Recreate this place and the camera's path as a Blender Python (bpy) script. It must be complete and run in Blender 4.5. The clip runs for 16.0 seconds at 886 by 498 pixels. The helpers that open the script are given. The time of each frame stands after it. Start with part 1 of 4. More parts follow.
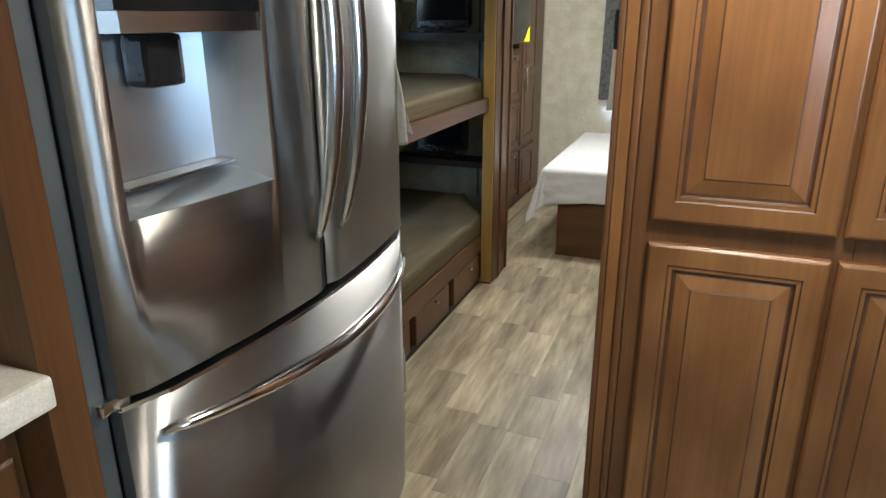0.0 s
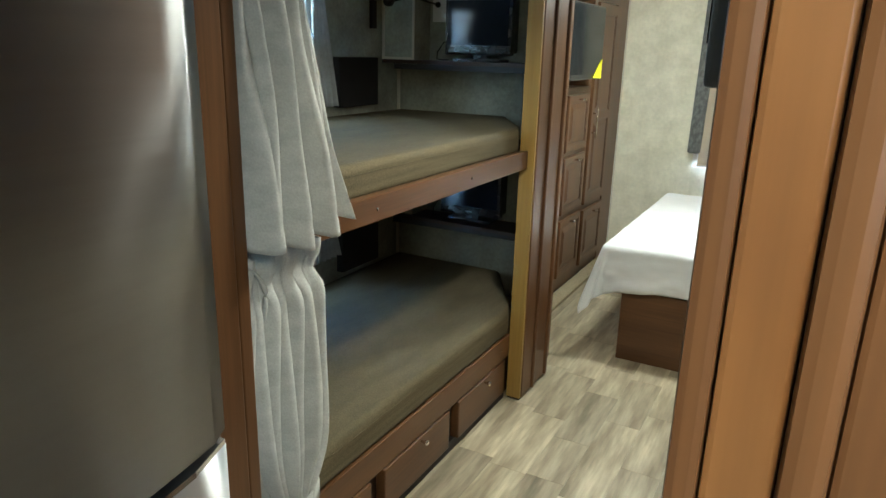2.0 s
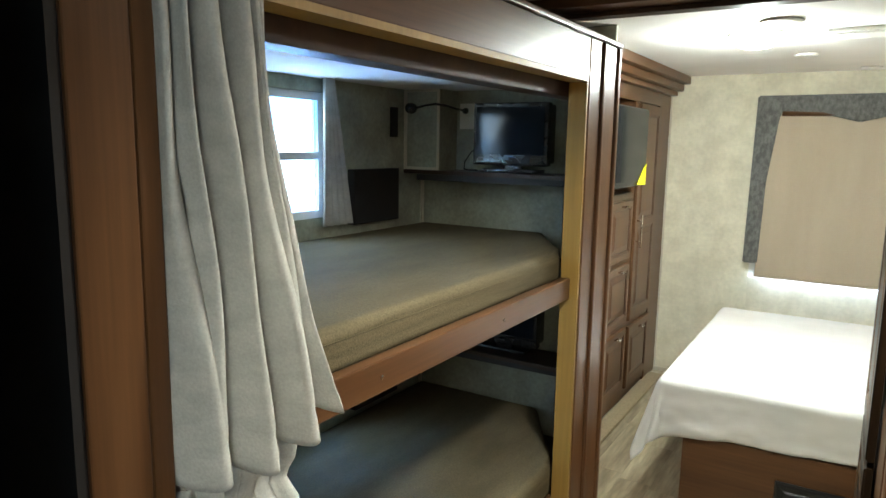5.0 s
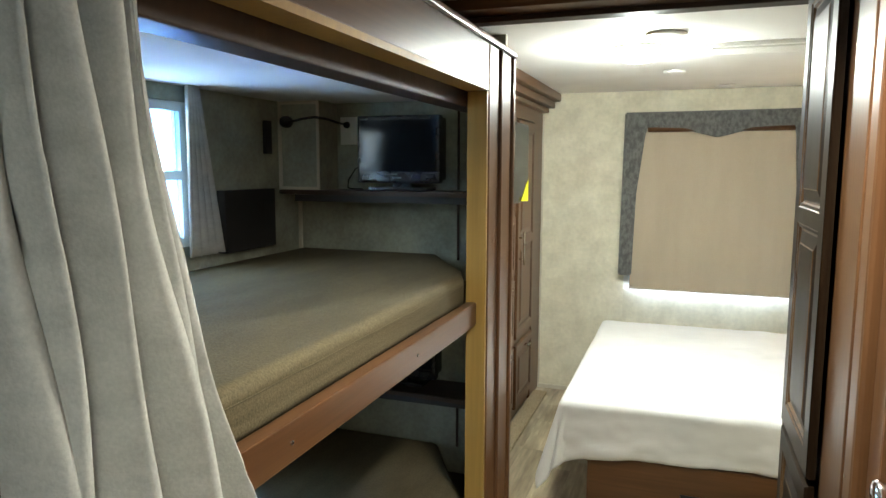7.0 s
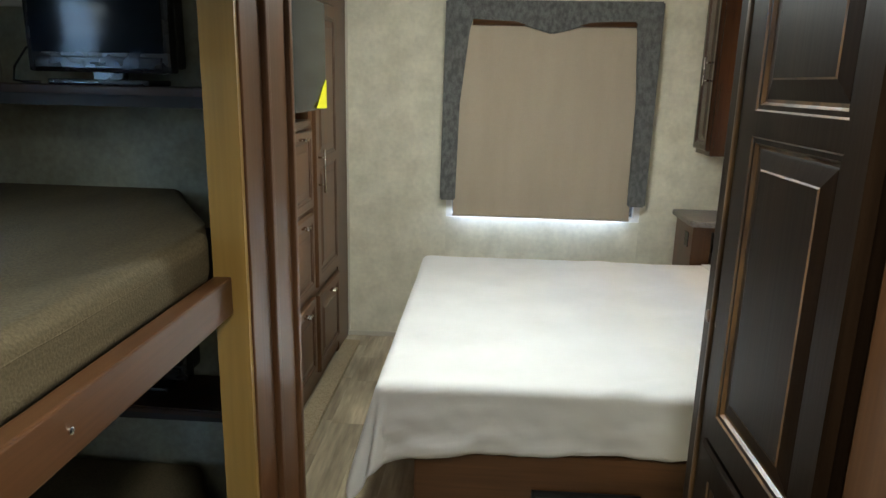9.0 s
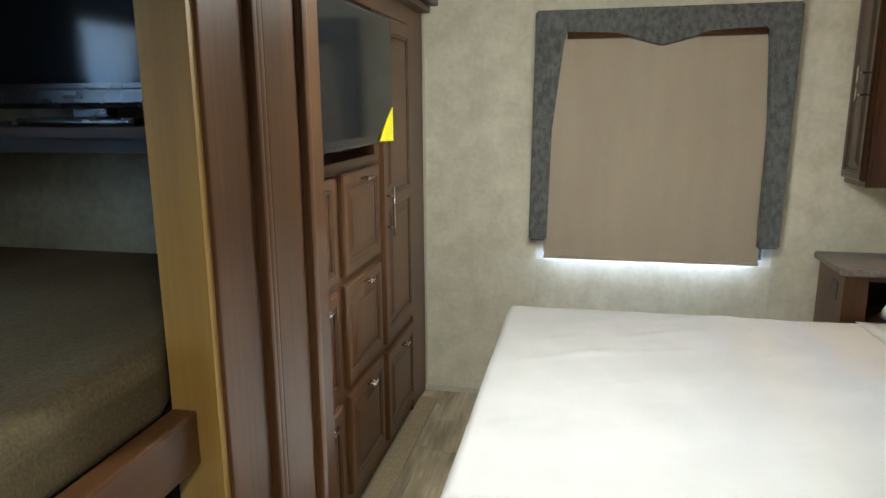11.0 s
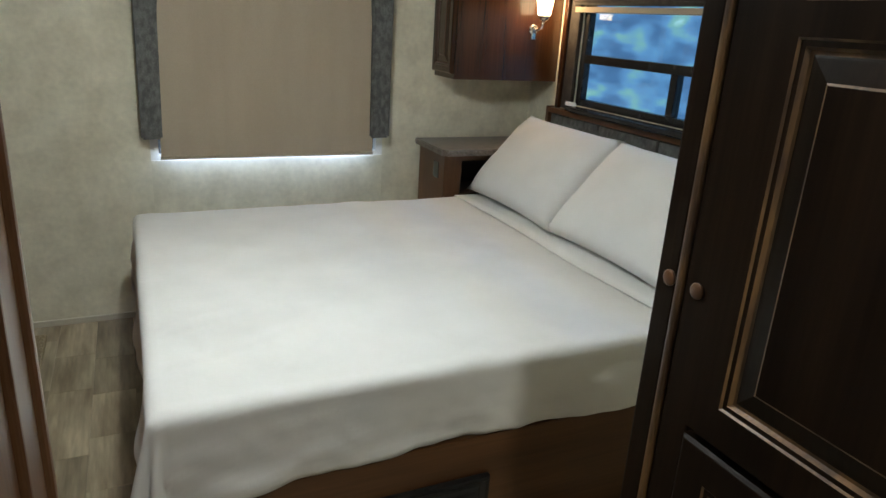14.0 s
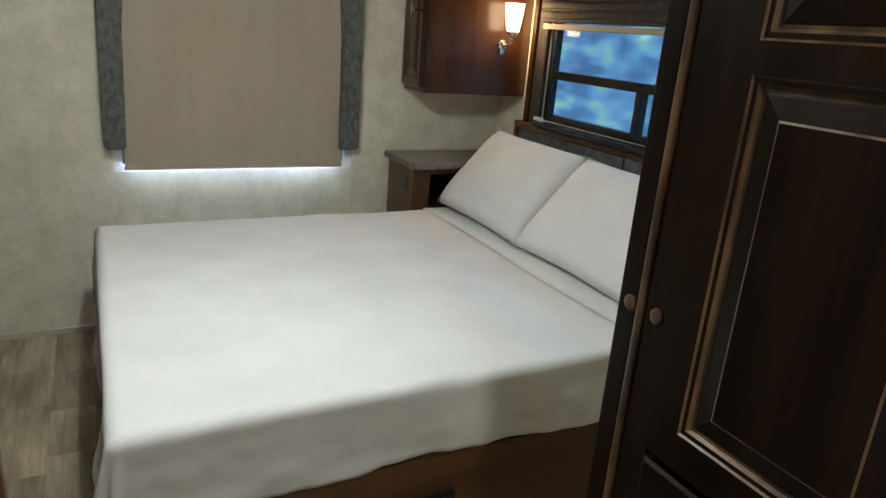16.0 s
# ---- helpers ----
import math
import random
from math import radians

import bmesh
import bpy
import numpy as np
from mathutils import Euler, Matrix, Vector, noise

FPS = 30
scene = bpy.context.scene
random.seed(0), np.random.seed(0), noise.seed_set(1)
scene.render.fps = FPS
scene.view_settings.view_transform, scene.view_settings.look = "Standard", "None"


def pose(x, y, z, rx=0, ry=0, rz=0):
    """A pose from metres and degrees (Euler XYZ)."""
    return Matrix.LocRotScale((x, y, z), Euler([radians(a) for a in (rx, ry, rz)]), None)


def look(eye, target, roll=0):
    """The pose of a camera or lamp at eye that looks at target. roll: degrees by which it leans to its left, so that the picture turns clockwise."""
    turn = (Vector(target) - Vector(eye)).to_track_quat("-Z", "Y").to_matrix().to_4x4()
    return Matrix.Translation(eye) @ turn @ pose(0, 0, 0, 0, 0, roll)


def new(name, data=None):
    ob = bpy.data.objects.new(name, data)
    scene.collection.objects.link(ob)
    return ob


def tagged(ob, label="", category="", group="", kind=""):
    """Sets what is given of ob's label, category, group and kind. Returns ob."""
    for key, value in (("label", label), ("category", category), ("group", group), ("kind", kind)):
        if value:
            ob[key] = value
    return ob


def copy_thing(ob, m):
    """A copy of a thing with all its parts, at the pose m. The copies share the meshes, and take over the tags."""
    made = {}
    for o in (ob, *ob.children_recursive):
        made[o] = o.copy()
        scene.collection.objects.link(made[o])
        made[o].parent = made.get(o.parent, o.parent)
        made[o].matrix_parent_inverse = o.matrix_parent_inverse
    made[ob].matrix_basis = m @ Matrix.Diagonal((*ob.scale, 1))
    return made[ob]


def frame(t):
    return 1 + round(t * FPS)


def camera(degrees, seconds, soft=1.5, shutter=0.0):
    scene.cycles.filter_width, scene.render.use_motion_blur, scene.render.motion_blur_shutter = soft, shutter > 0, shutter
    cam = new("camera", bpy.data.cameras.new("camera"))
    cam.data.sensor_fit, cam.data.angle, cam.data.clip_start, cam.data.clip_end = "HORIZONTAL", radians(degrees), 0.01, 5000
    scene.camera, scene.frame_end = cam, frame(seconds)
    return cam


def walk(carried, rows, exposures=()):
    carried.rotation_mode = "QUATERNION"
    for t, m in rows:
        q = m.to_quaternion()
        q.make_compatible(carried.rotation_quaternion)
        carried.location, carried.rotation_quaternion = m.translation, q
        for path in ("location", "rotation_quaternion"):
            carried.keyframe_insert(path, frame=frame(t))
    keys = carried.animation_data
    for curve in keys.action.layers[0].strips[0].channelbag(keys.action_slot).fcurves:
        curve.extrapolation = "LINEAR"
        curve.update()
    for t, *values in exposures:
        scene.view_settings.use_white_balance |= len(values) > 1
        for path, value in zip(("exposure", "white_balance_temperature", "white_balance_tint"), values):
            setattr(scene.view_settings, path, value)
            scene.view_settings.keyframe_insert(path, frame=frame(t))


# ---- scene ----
cam = camera(66.5, 16.0)
PATH = [
    (0, (0.062, -0.165, 1.574), (-0.629, 1.596, 0.923), -0.2),
    (0.5, (0.003, 0.175, 1.565), (-0.652, 1.966, 0.961), 0.5),
    (1, (-0.083, 0.49, 1.562), (-0.699, 2.307, 0.998), -2.2),
    (1.5, (-0.085, 0.783, 1.543), (-0.801, 2.569, 0.998), 1.6),
    (2, (-0.087, 0.962, 1.521), (-1.004, 2.649, 0.96), 1.5),
    (2.5, (-0.142, 1.101, 1.493), (-1.131, 2.727, 0.878), 0.3),
    (3, (-0.222, 1.202, 1.505), (-1.187, 2.838, 0.88), -0.9),
    (3.5, (-0.263, 1.269, 1.549), (-1.245, 2.936, 1.043), -0.6),
    (4, (-0.261, 1.309, 1.582), (-1.287, 2.978, 1.178), 0.2),
    (6.5, (-0.432, 1.435, 1.598), (-1.41, 3.165, 1.369), 1.0),
    (7, (-0.501, 1.511, 1.57), (-1.166, 3.381, 1.33), 0.2),
    (7.5, (-0.532, 1.714, 1.528), (-0.973, 3.631, 1.166), 0.7),
    (8, (-0.547, 1.948, 1.513), (-0.823, 3.886, 1.102), 2.6),
    (8.5, (-0.587, 2.153, 1.498), (-0.767, 4.089, 1.026), 1.6),
    (9, (-0.645, 2.366, 1.504), (-0.762, 4.304, 1.024), 1.3),
    (11.3, (-0.657, 2.895, 1.516), (-1.064, 4.808, 1.102), -0.4),
    (11.5, (-0.707, 2.918, 1.521), (-0.898, 4.862, 1.095), -0.4),
    (12, (-0.805, 2.933, 1.473), (-0.487, 4.862, 1.055), 0.3),
    (12.5, (-0.885, 2.939, 1.466), (-0.326, 4.809, 1.027), 1.8),
    (13, (-0.907, 2.93, 1.465), (-0.176, 4.735, 1.008), 2.7),
    (13.5, (-0.92, 2.922, 1.448), (-0.095, 4.668, 0.926), 3.1),
    (14, (-0.936, 2.922, 1.423), (-0.124, 4.635, 0.785), 3.5),
    (14.5, (-0.94, 2.927, 1.412), (-0.096, 4.593, 0.697), 5.0),
    (15, (-0.949, 2.93, 1.407), (-0.08, 4.563, 0.646), 5.2),
    (15.5, (-0.945, 2.923, 1.431), (-0.065, 4.574, 0.724), 5.3),
    (16, (-0.929, 2.922, 1.451), (-0.036, 4.603, 0.84), 4.6),
]
walk(cam, [(t, look(eye, target, roll)) for t, eye, target, roll in PATH],
     [(0, 0.7, 6250, 8), (1, 0.82, 6200, 3), (2, 1.05, 6100, -2), (3.5, 1.22, 6250, -1), (6.5, 1.25, 6450, 1), (7.5, 0.92, 6500, 1), (8.2, 0.58, 6450, 2), (9, 0.45, 6250, 4), (11.5, 0.5, 6350, 6), (12, 0.28, 6250, 5), (12.5, 0.14, 6250, 5), (13.5, 0.12, 6200, 4), (16, 0.12, 6200, 4)])

END_Y, HEAD_X, CEIL_Z = 6.198, 1.090, 2.07   # end wall, wall at the bed head, ceiling

# ---- world and light ----
world = bpy.data.worlds.new("sky_world")
scene.world = world
world.use_nodes = True
wn = world.node_tree.nodes
sky = wn.new("ShaderNodeTexSky")
sky.sky_type, sky.sun_disc = "NISHITA", False
sky.sun_elevation, sky.sun_rotation = radians(38), radians(200)
wn["Background"].inputs["Strength"].default_value = 0.12
world.node_tree.links.new(sky.outputs["Color"], wn["Background"].inputs["Color"])


def lamp(name, kind, energy, colour, m, size=0.1, size_y=None, angle=None, spread=180):
    data = bpy.data.lights.new(name, kind)
    data.energy, data.color = energy, colour
    if kind == "AREA":
        data.size, data.spread = size, radians(spread)
        if size_y:
            data.shape, data.size_y = "RECTANGLE", size_y
    elif kind == "SUN":
        data.angle = angle
    else:
        data.shadow_soft_size = size
    ob = new(name, data)
    ob.matrix_world = m
    return ob


lamp("sun", "SUN", 1.2, (1.0, 0.95, 0.88), look((4, -3, 6), (0, 0, 0)), angle=radians(10))
# kitchen: two assumed ceiling lamps, out of view, and the daylight of the kitchen window
lamp("assumed_kitchen_lamp", "AREA", 8, (1.0, 0.88, 0.69), pose(0.5, -0.9, 2.03), 0.2)
lamp("assumed_kitchen_lamp", "AREA", 10.5, (1.0, 0.88, 0.69), pose(0.2, 0.74, 2.03), 0.2)
lamp("kitchen_window_daylight", "AREA", 22, (0.60, 0.80, 1.0), look((2.05, -0.9, 1.60), (0, -0.4, 1.5)), 1.3, 0.45)
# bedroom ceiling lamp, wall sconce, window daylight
# corridor lamp is out of view, inferred from the closet's shadow on the bed
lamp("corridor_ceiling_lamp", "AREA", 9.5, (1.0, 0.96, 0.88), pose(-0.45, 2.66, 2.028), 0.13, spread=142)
lamp("bedroom_ceiling_lamp", "AREA", 8, (0.98, 1.0, 0.97), pose(-0.71, 4.52, 2.028), 0.08)
lamp("bedroom_ceiling_lamp_glow", "POINT", 17, (0.98, 1.0, 0.97), pose(-0.71, 4.52, 1.970), 0.035)
lamp("sconce_bulb", "POINT", 5.5, (1.0, 0.60, 0.28), pose(0.928, 5.875, 1.548), 0.035)
lamp("head_window_daylight", "AREA", 80, (0.26, 0.48, 1.0), look((2.55, 5.07, 2.45), (0.95, 5.07, 0.97)), 1.35, 0.5)
lamp("end_window_daylight", "AREA", 1.8, (0.58, 0.70, 1.0), look((-0.33, END_Y - 0.022, 0.80), (-0.33, END_Y - 0.024, 0.3)), 0.98, 0.03)
lamp("bunk_window_daylight", "AREA", 2, (0.78, 0.90, 1.0), look((-2.12, 3.13, 1.55), (-1.2, 3.1, 1.3)), 0.36, 0.42)
lamp("lower_bunk_window_daylight", "AREA", 1.2, (0.78, 0.90, 1.0), look((-2.12, 3.13, 0.72), (-1.2, 3.1, 0.5)), 0.36, 0.36)


# ---- materials ----
def mat(name, base, rough=0.5, metal=0.0, second=None, scale=(8, 8, 8), detail=5.0, spread=(0.35, 0.65), bump=0.0,
        bump_scale=None, coat=0.0, island=0.0, fine=0.0, fine_scale=None, spec=0.5, random_tone=0.0, coords="Object"):
    """A surface with a slow change between two colours, fine grain, and relief."""
    m = bpy.data.materials.new(name)
    m.use_nodes = True
    n, l = m.node_tree.nodes, m.node_tree.links
    b = n["Principled BSDF"]
    b.inputs["Roughness"].default_value, b.inputs["Metallic"].default_value = rough, metal
    b.inputs["Specular IOR Level"].default_value = spec
    if coat:
        b.inputs["Coat Weight"].default_value, b.inputs["Coat Roughness"].default_value = coat, 0.12
    b.inputs["Base Color"].default_value = (*base, 1)
    tc = n.new("ShaderNodeTexCoord")
    mp = n.new("ShaderNodeMapping")
    mp.inputs["Scale"].default_value = scale
    l.new(tc.outputs[coords], mp.inputs["Vector"])
    vec = mp.outputs["Vector"]
    if random_tone:
        info = n.new("ShaderNodeObjectInfo")
        add = n.new("ShaderNodeVectorMath")
        mul = n.new("ShaderNodeVectorMath")
        mul.operation = "SCALE"
        comb = n.new("ShaderNodeCombineXYZ")
        for k in "XYZ":
            l.new(info.outputs["Random"], comb.inputs[k])
        l.new(comb.outputs[0], mul.inputs[0])
        mul.inputs["Scale"].default_value = 37.0
        l.new(vec, add.inputs[0])
        l.new(mul.outputs[0], add.inputs[1])
        vec = add.outputs[0]
    tex = n.new("ShaderNodeTexNoise")
    tex.inputs["Scale"].default_value, tex.inputs["Detail"].default_value = 1.0, detail
    l.new(vec, tex.inputs["Vector"])
    colour = None
    if second:
        ramp = n.new("ShaderNodeValToRGB")
        ramp.color_ramp.elements[0].position, ramp.color_ramp.elements[1].position = spread
        ramp.color_ramp.elements[0].color, ramp.color_ramp.elements[1].color = (*base, 1), (*second, 1)
        l.new(tex.outputs["Fac"], ramp.inputs["Fac"])
        colour = ramp.outputs["Color"]
    tex2 = n.new("ShaderNodeTexNoise")
    mp2 = n.new("ShaderNodeMapping")
    mp2.inputs["Scale"].default_value = fine_scale or tuple(6 * s for s in scale)
    l.new(tc.outputs[coords], mp2.inputs["Vector"])
    l.new(mp2.outputs["Vector"], tex2.inputs["Vector"])
    tex2.inputs["Scale"].default_value, tex2.inputs["Detail"].default_value = 1.0, 3.0
    if colour and fine:
        mix = n.new("ShaderNodeMix")
        mix.data_type, mix.blend_type = "RGBA", "MULTIPLY"
        mix.inputs["Factor"].default_value = 1.0
        fr = n.new("ShaderNodeMapRange")
        fr.inputs["From Min"].default_value, fr.inputs["From Max"].default_value = 0.3, 0.7
        fr.inputs["To Min"].default_value, fr.inputs["To Max"].default_value = 1 - fine, 1 + fine * 0.4
        l.new(tex2.outputs["Fac"], fr.inputs["Value"])
        l.new(colour, mix.inputs["A"])
        l.new(fr.outputs["Result"], mix.inputs["B"])
        colour = mix.outputs["Result"]
    if colour and (random_tone or island):
        hsv = n.new("ShaderNodeHueSaturation")
        src = n.new("ShaderNodeObjectInfo") if random_tone else n.new("ShaderNodeNewGeometry")
        rr = n.new("ShaderNodeMapRange")
        amount = random_tone or island
        rr.inputs["To Min"].default_value, rr.inputs["To Max"].default_value = 1 - amount, 1 + amount
        l.new(src.outputs["Random" if random_tone else "Random Per Island"], rr.inputs["Value"])
        l.new(rr.outputs["Result"], hsv.inputs["Value"])
        l.new(colour, hsv.inputs["Color"])
        colour = hsv.outputs["Color"]
    if colour:
        l.new(colour, b.inputs["Base Color"])
    ro = n.new("ShaderNodeMapRange")
    ro.inputs["To Min"].default_value, ro.inputs["To Max"].default_value = max(0.02, rough * 0.85), min(1, rough * 1.15)
    l.new(tex.outputs["Fac"], ro.inputs["Value"])
    l.new(ro.outputs["Result"], b.inputs["Roughness"])
    if bump:
        bp = n.new("ShaderNodeBump")
        bp.inputs["Strength"].default_value, bp.inputs["Distance"].default_value = bump, 0.004
        src = tex2
        if bump_scale:
            src = n.new("ShaderNodeTexNoise")
            src.inputs["Scale"].default_value = bump_scale
            l.new(tc.outputs[coords], src.inputs["Vector"])
        l.new(src.outputs["Fac"], bp.inputs["Height"])
        l.new(bp.outputs["Normal"], b.inputs["Normal"])
    return m


def glow(name, colour, strength):
    m = bpy.data.materials.new(name)
    m.use_nodes = True
    b = m.node_tree.nodes["Principled BSDF"]
    b.inputs["Base Color"].default_value = (*colour, 1)
    b.inputs["Emission Color"].default_value, b.inputs["Emission Strength"].default_value = (*colour, 1), strength
    return m


WOOD_Z = mat("cherry_wood_upright", (0.074, 0.0320, 0.0130), 0.34, second=(0.124, 0.0570, 0.0235), scale=(9, 9, 0.9), fine=0.18, fine_scale=(120, 120, 4), coat=0.05, spec=0.35, bump=0.05)
WOOD_Y = mat("cherry_wood_along", (0.074, 0.0320, 0.0130), 0.34, second=(0.124, 0.0570, 0.0235), scale=(9, 0.9, 9), fine=0.18, fine_scale=(120, 4, 120), coat=0.05, spec=0.35, bump=0.05)
WOOD_X = mat("cherry_wood_across", (0.074, 0.0320, 0.0130), 0.34, second=(0.124, 0.0570, 0.0235), scale=(0.9, 9, 9), fine=0.18, fine_scale=(4, 120, 120), coat=0.05, spec=0.35, bump=0.05)
MAPLE_Z = mat("stained_maple_upright", (0.116, 0.048, 0.0165), 0.30, second=(0.200, 0.091, 0.032), scale=(7, 7, 3.2), fine=0.15, fine_scale=(110, 110, 4), coat=0.12, bump=0.04)
# closet wood: brown darkened in its colour for the weak, grazing light
SHADED_WOOD = mat("shaded_closet_wood", (0.0080, 0.0044, 0.0024), 0.36, second=(0.0170, 0.0092, 0.0047), scale=(9, 9, 0.9), fine=0.30, fine_scale=(120, 120, 4), spec=0.10, bump=0.05)
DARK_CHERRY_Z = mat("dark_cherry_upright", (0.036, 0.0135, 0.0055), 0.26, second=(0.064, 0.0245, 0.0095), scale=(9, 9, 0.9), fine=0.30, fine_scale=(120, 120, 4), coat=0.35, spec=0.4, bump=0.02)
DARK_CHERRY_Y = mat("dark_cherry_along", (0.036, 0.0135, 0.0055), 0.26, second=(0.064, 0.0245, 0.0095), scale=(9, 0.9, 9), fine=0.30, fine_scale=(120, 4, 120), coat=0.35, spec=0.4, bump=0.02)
GLAZE = mat("dark_glaze", (0.045, 0.020, 0.010), 0.4, second=(0.080, 0.037, 0.019), scale=(20, 20, 20))
# worn golden edges, brightened in colour for the lamp's gleam on the mouldings
WORN_GLEAM = mat("worn_gleaming_edge", (0.050, 0.026, 0.012), 0.35, second=(0.150, 0.080, 0.030), scale=(25, 25, 6), spread=(0.40, 0.60), fine=0.3)
DARKWOOD = mat("dark_walnut_laminate", (0.030, 0.016, 0.010), 0.5, second=(0.052, 0.027, 0.016), scale=(3, 8, 8), fine=0.2, spec=0.3)
OAK = mat("raw_oak_edge", (0.270, 0.158, 0.036), 0.5, second=(0.350, 0.215, 0.055), scale=(9, 9, 0.7), fine=0.12, fine_scale=(90, 90, 3))
WALL = mat("beige_wallpaper", (0.640, 0.600, 0.460), 0.75, second=(0.760, 0.720, 0.570), scale=(9, 9, 9), fine=0.08, fine_scale=(40, 40, 40), bump=0.12)
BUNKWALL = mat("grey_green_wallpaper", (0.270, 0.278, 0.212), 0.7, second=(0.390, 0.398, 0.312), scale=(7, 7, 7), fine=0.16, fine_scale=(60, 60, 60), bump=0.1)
CEIL = mat("white_ceiling_vinyl", (0.76, 0.75, 0.72), 0.7, second=(0.82, 0.81, 0.78), scale=(3, 3, 3), bump=0.08, bump_scale=90)
PLAIN = mat("plain_kitchen_wall", (0.55, 0.50, 0.40), 0.75, second=(0.62, 0.57, 0.46), scale=(5, 5, 5))
PLANK = mat("vinyl_floor_plank", (0.170, 0.130, 0.078), 0.42, second=(0.470, 0.392, 0.268), scale=(12, 2.2, 10), detail=5.0, spread=(0.30, 0.70), fine=0.26, fine_scale=(60, 6, 30), random_tone=0.20, bump=0.06)
SUBFLOOR = mat("floor_joint_dark", (0.17, 0.135, 0.09), 0.8, second=(0.22, 0.175, 0.12))
MATTRESS = mat("brown_weave_ticking", (0.090, 0.071, 0.038), 0.85, second=(0.128, 0.102, 0.058), scale=(10, 3, 60), fine=0.3, fine_scale=(220, 220, 220), bump=0.3, spec=0.2)
CURTAIN = mat("linen_curtain", (0.40, 0.395, 0.365), 0.9, second=(0.48, 0.472, 0.437), scale=(14, 14, 30), fine=0.10, fine_scale=(220, 220, 220), bump=0.2, spec=0.15)
SHEET = mat("white_cotton_sheet", (0.70, 0.70, 0.69), 0.9, second=(0.76, 0.76, 0.75), scale=(4, 4, 4), bump=0.12, bump_scale=28, spec=0.15)
STEEL = mat("brushed_stainless", (0.325, 0.322, 0.318), 0.36, metal=1.0, second=(0.345, 0.342, 0.338), scale=(2, 1, 60), detail=2.0)
steel_bsdf = STEEL.node_tree.nodes["Principled BSDF"]
steel_bsdf.inputs["Anisotropic"].default_value, steel_bsdf.inputs["Anisotropic Rotation"].default_value = 0.92, 0.25
steel_grain = STEEL.node_tree.nodes.new("ShaderNodeTangent")
steel_grain.direction_type, steel_grain.axis = "RADIAL", "Z"
STEEL.node_tree.links.new(steel_grain.outputs["Tangent"], steel_bsdf.inputs["Tangent"])
STEEL_BRIGHT = mat("satin_stainless", (0.66, 0.68, 0.70), 0.22, metal=1.0, second=(0.72, 0.74, 0.76), scale=(5, 5, 5))
# recess steel, tinted bright blue-white to stand for the window's reflection
RECESS = mat("daylit_stainless", (0.70, 0.75, 0.80), 0.34, metal=1.0, second=(0.76, 0.81, 0.86), scale=(5, 5, 5))
CHROME = mat("polished_chrome", (0.78, 0.78, 0.78), 0.09, metal=1.0, second=(0.84, 0.84, 0.84))
NICKEL = mat("satin_nickel", (0.62, 0.60, 0.56), 0.22, metal=1.0, second=(0.68, 0.66, 0.62))
BLACK = mat("black_plastic", (0.008, 0.008, 0.009), 0.22, second=(0.020, 0.020, 0.022), scale=(20, 20, 20))
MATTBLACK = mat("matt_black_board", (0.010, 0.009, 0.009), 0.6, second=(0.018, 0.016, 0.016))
SCREEN = mat("dark_glass_screen", (0.006, 0.007, 0.008), 0.10, second=(0.008, 0.009, 0.010), spec=0.2)
SOFT_SCREEN = mat("soft_glare_screen", (0.005, 0.008, 0.013), 0.10, second=(0.007, 0.010, 0.015), spec=0.22)
GASKET = mat("grey_rubber_gasket", (0.05, 0.06, 0.065), 0.6, second=(0.07, 0.08, 0.085))
VALANCE = mat("charcoal_tapestry", (0.095, 0.096, 0.092), 0.85, second=(0.170, 0.171, 0.165), scale=(45, 45, 30), fine=0.22, fine_scale=(160, 160, 160), bump=0.3, spec=0.15)
SHADE = mat("tan_roller_shade", (0.400, 0.335, 0.250), 0.8, second=(0.425, 0.357, 0.268), scale=(12, 4, 2), fine=0.06, fine_scale=(300, 300, 300), spec=0.2)
WHITE = mat("white_plastic", (0.75, 0.74, 0.70), 0.35, second=(0.79, 0.78, 0.74))
CREAM = mat("cream_trim", (0.52, 0.48, 0.38), 0.5, second=(0.58, 0.54, 0.43))
YELLOW = mat("yellow_paper", (0.85, 0.80, 0.02), 0.6, second=(0.90, 0.85, 0.04))
LAMINATE = mat("grey_brown_laminate", (0.120, 0.098, 0.080), 0.3, second=(0.200, 0.170, 0.145), scale=(40, 40, 40), fine=0.3, fine_scale=(160, 160, 160))
COUNTER = mat("white_solid_surface", (0.66, 0.62, 0.55), 0.25, second=(0.74, 0.70, 0.63), scale=(50, 50, 50), fine=0.15)
CARPET = mat("beige_carpet", (0.250, 0.195, 0.120), 0.95, second=(0.380, 0.310, 0.205), scale=(160, 160, 160), bump=0.6, spec=0.05)
DARKVENT = mat("charcoal_vent", (0.009, 0.010, 0.011), 0.34, second=(0.014, 0.015, 0.017), scale=(30, 30, 30), spec=0.4)
BLIND = mat("dark_window_fabric", (0.022, 0.018, 0.016), 0.85, second=(0.050, 0.042, 0.036), scale=(30, 30, 25), fine=0.3, fine_scale=(160, 160, 160))
DOMEGLOW = glow("lit_lamp_dome", (1.0, 0.94, 0.84), 14.0)
SCONCEGLOW = glow("lit_sconce_glass", (1.0, 0.72, 0.42), 9.0)
SKYGLOW = glow("bright_outdoors", (0.24, 0.56, 1.0), 5.0)
GLASS = bpy.data.materials.new("window_glass")
GLASS.use_nodes = True
gb = GLASS.node_tree.nodes["Principled BSDF"]
gb.inputs["Transmission Weight"].default_value, gb.inputs["Roughness"].default_value = 1.0, 0.0
gb.inputs["Base Color"].default_value, gb.inputs["IOR"].default_value = (0.86, 0.92, 0.97, 1), 1.45


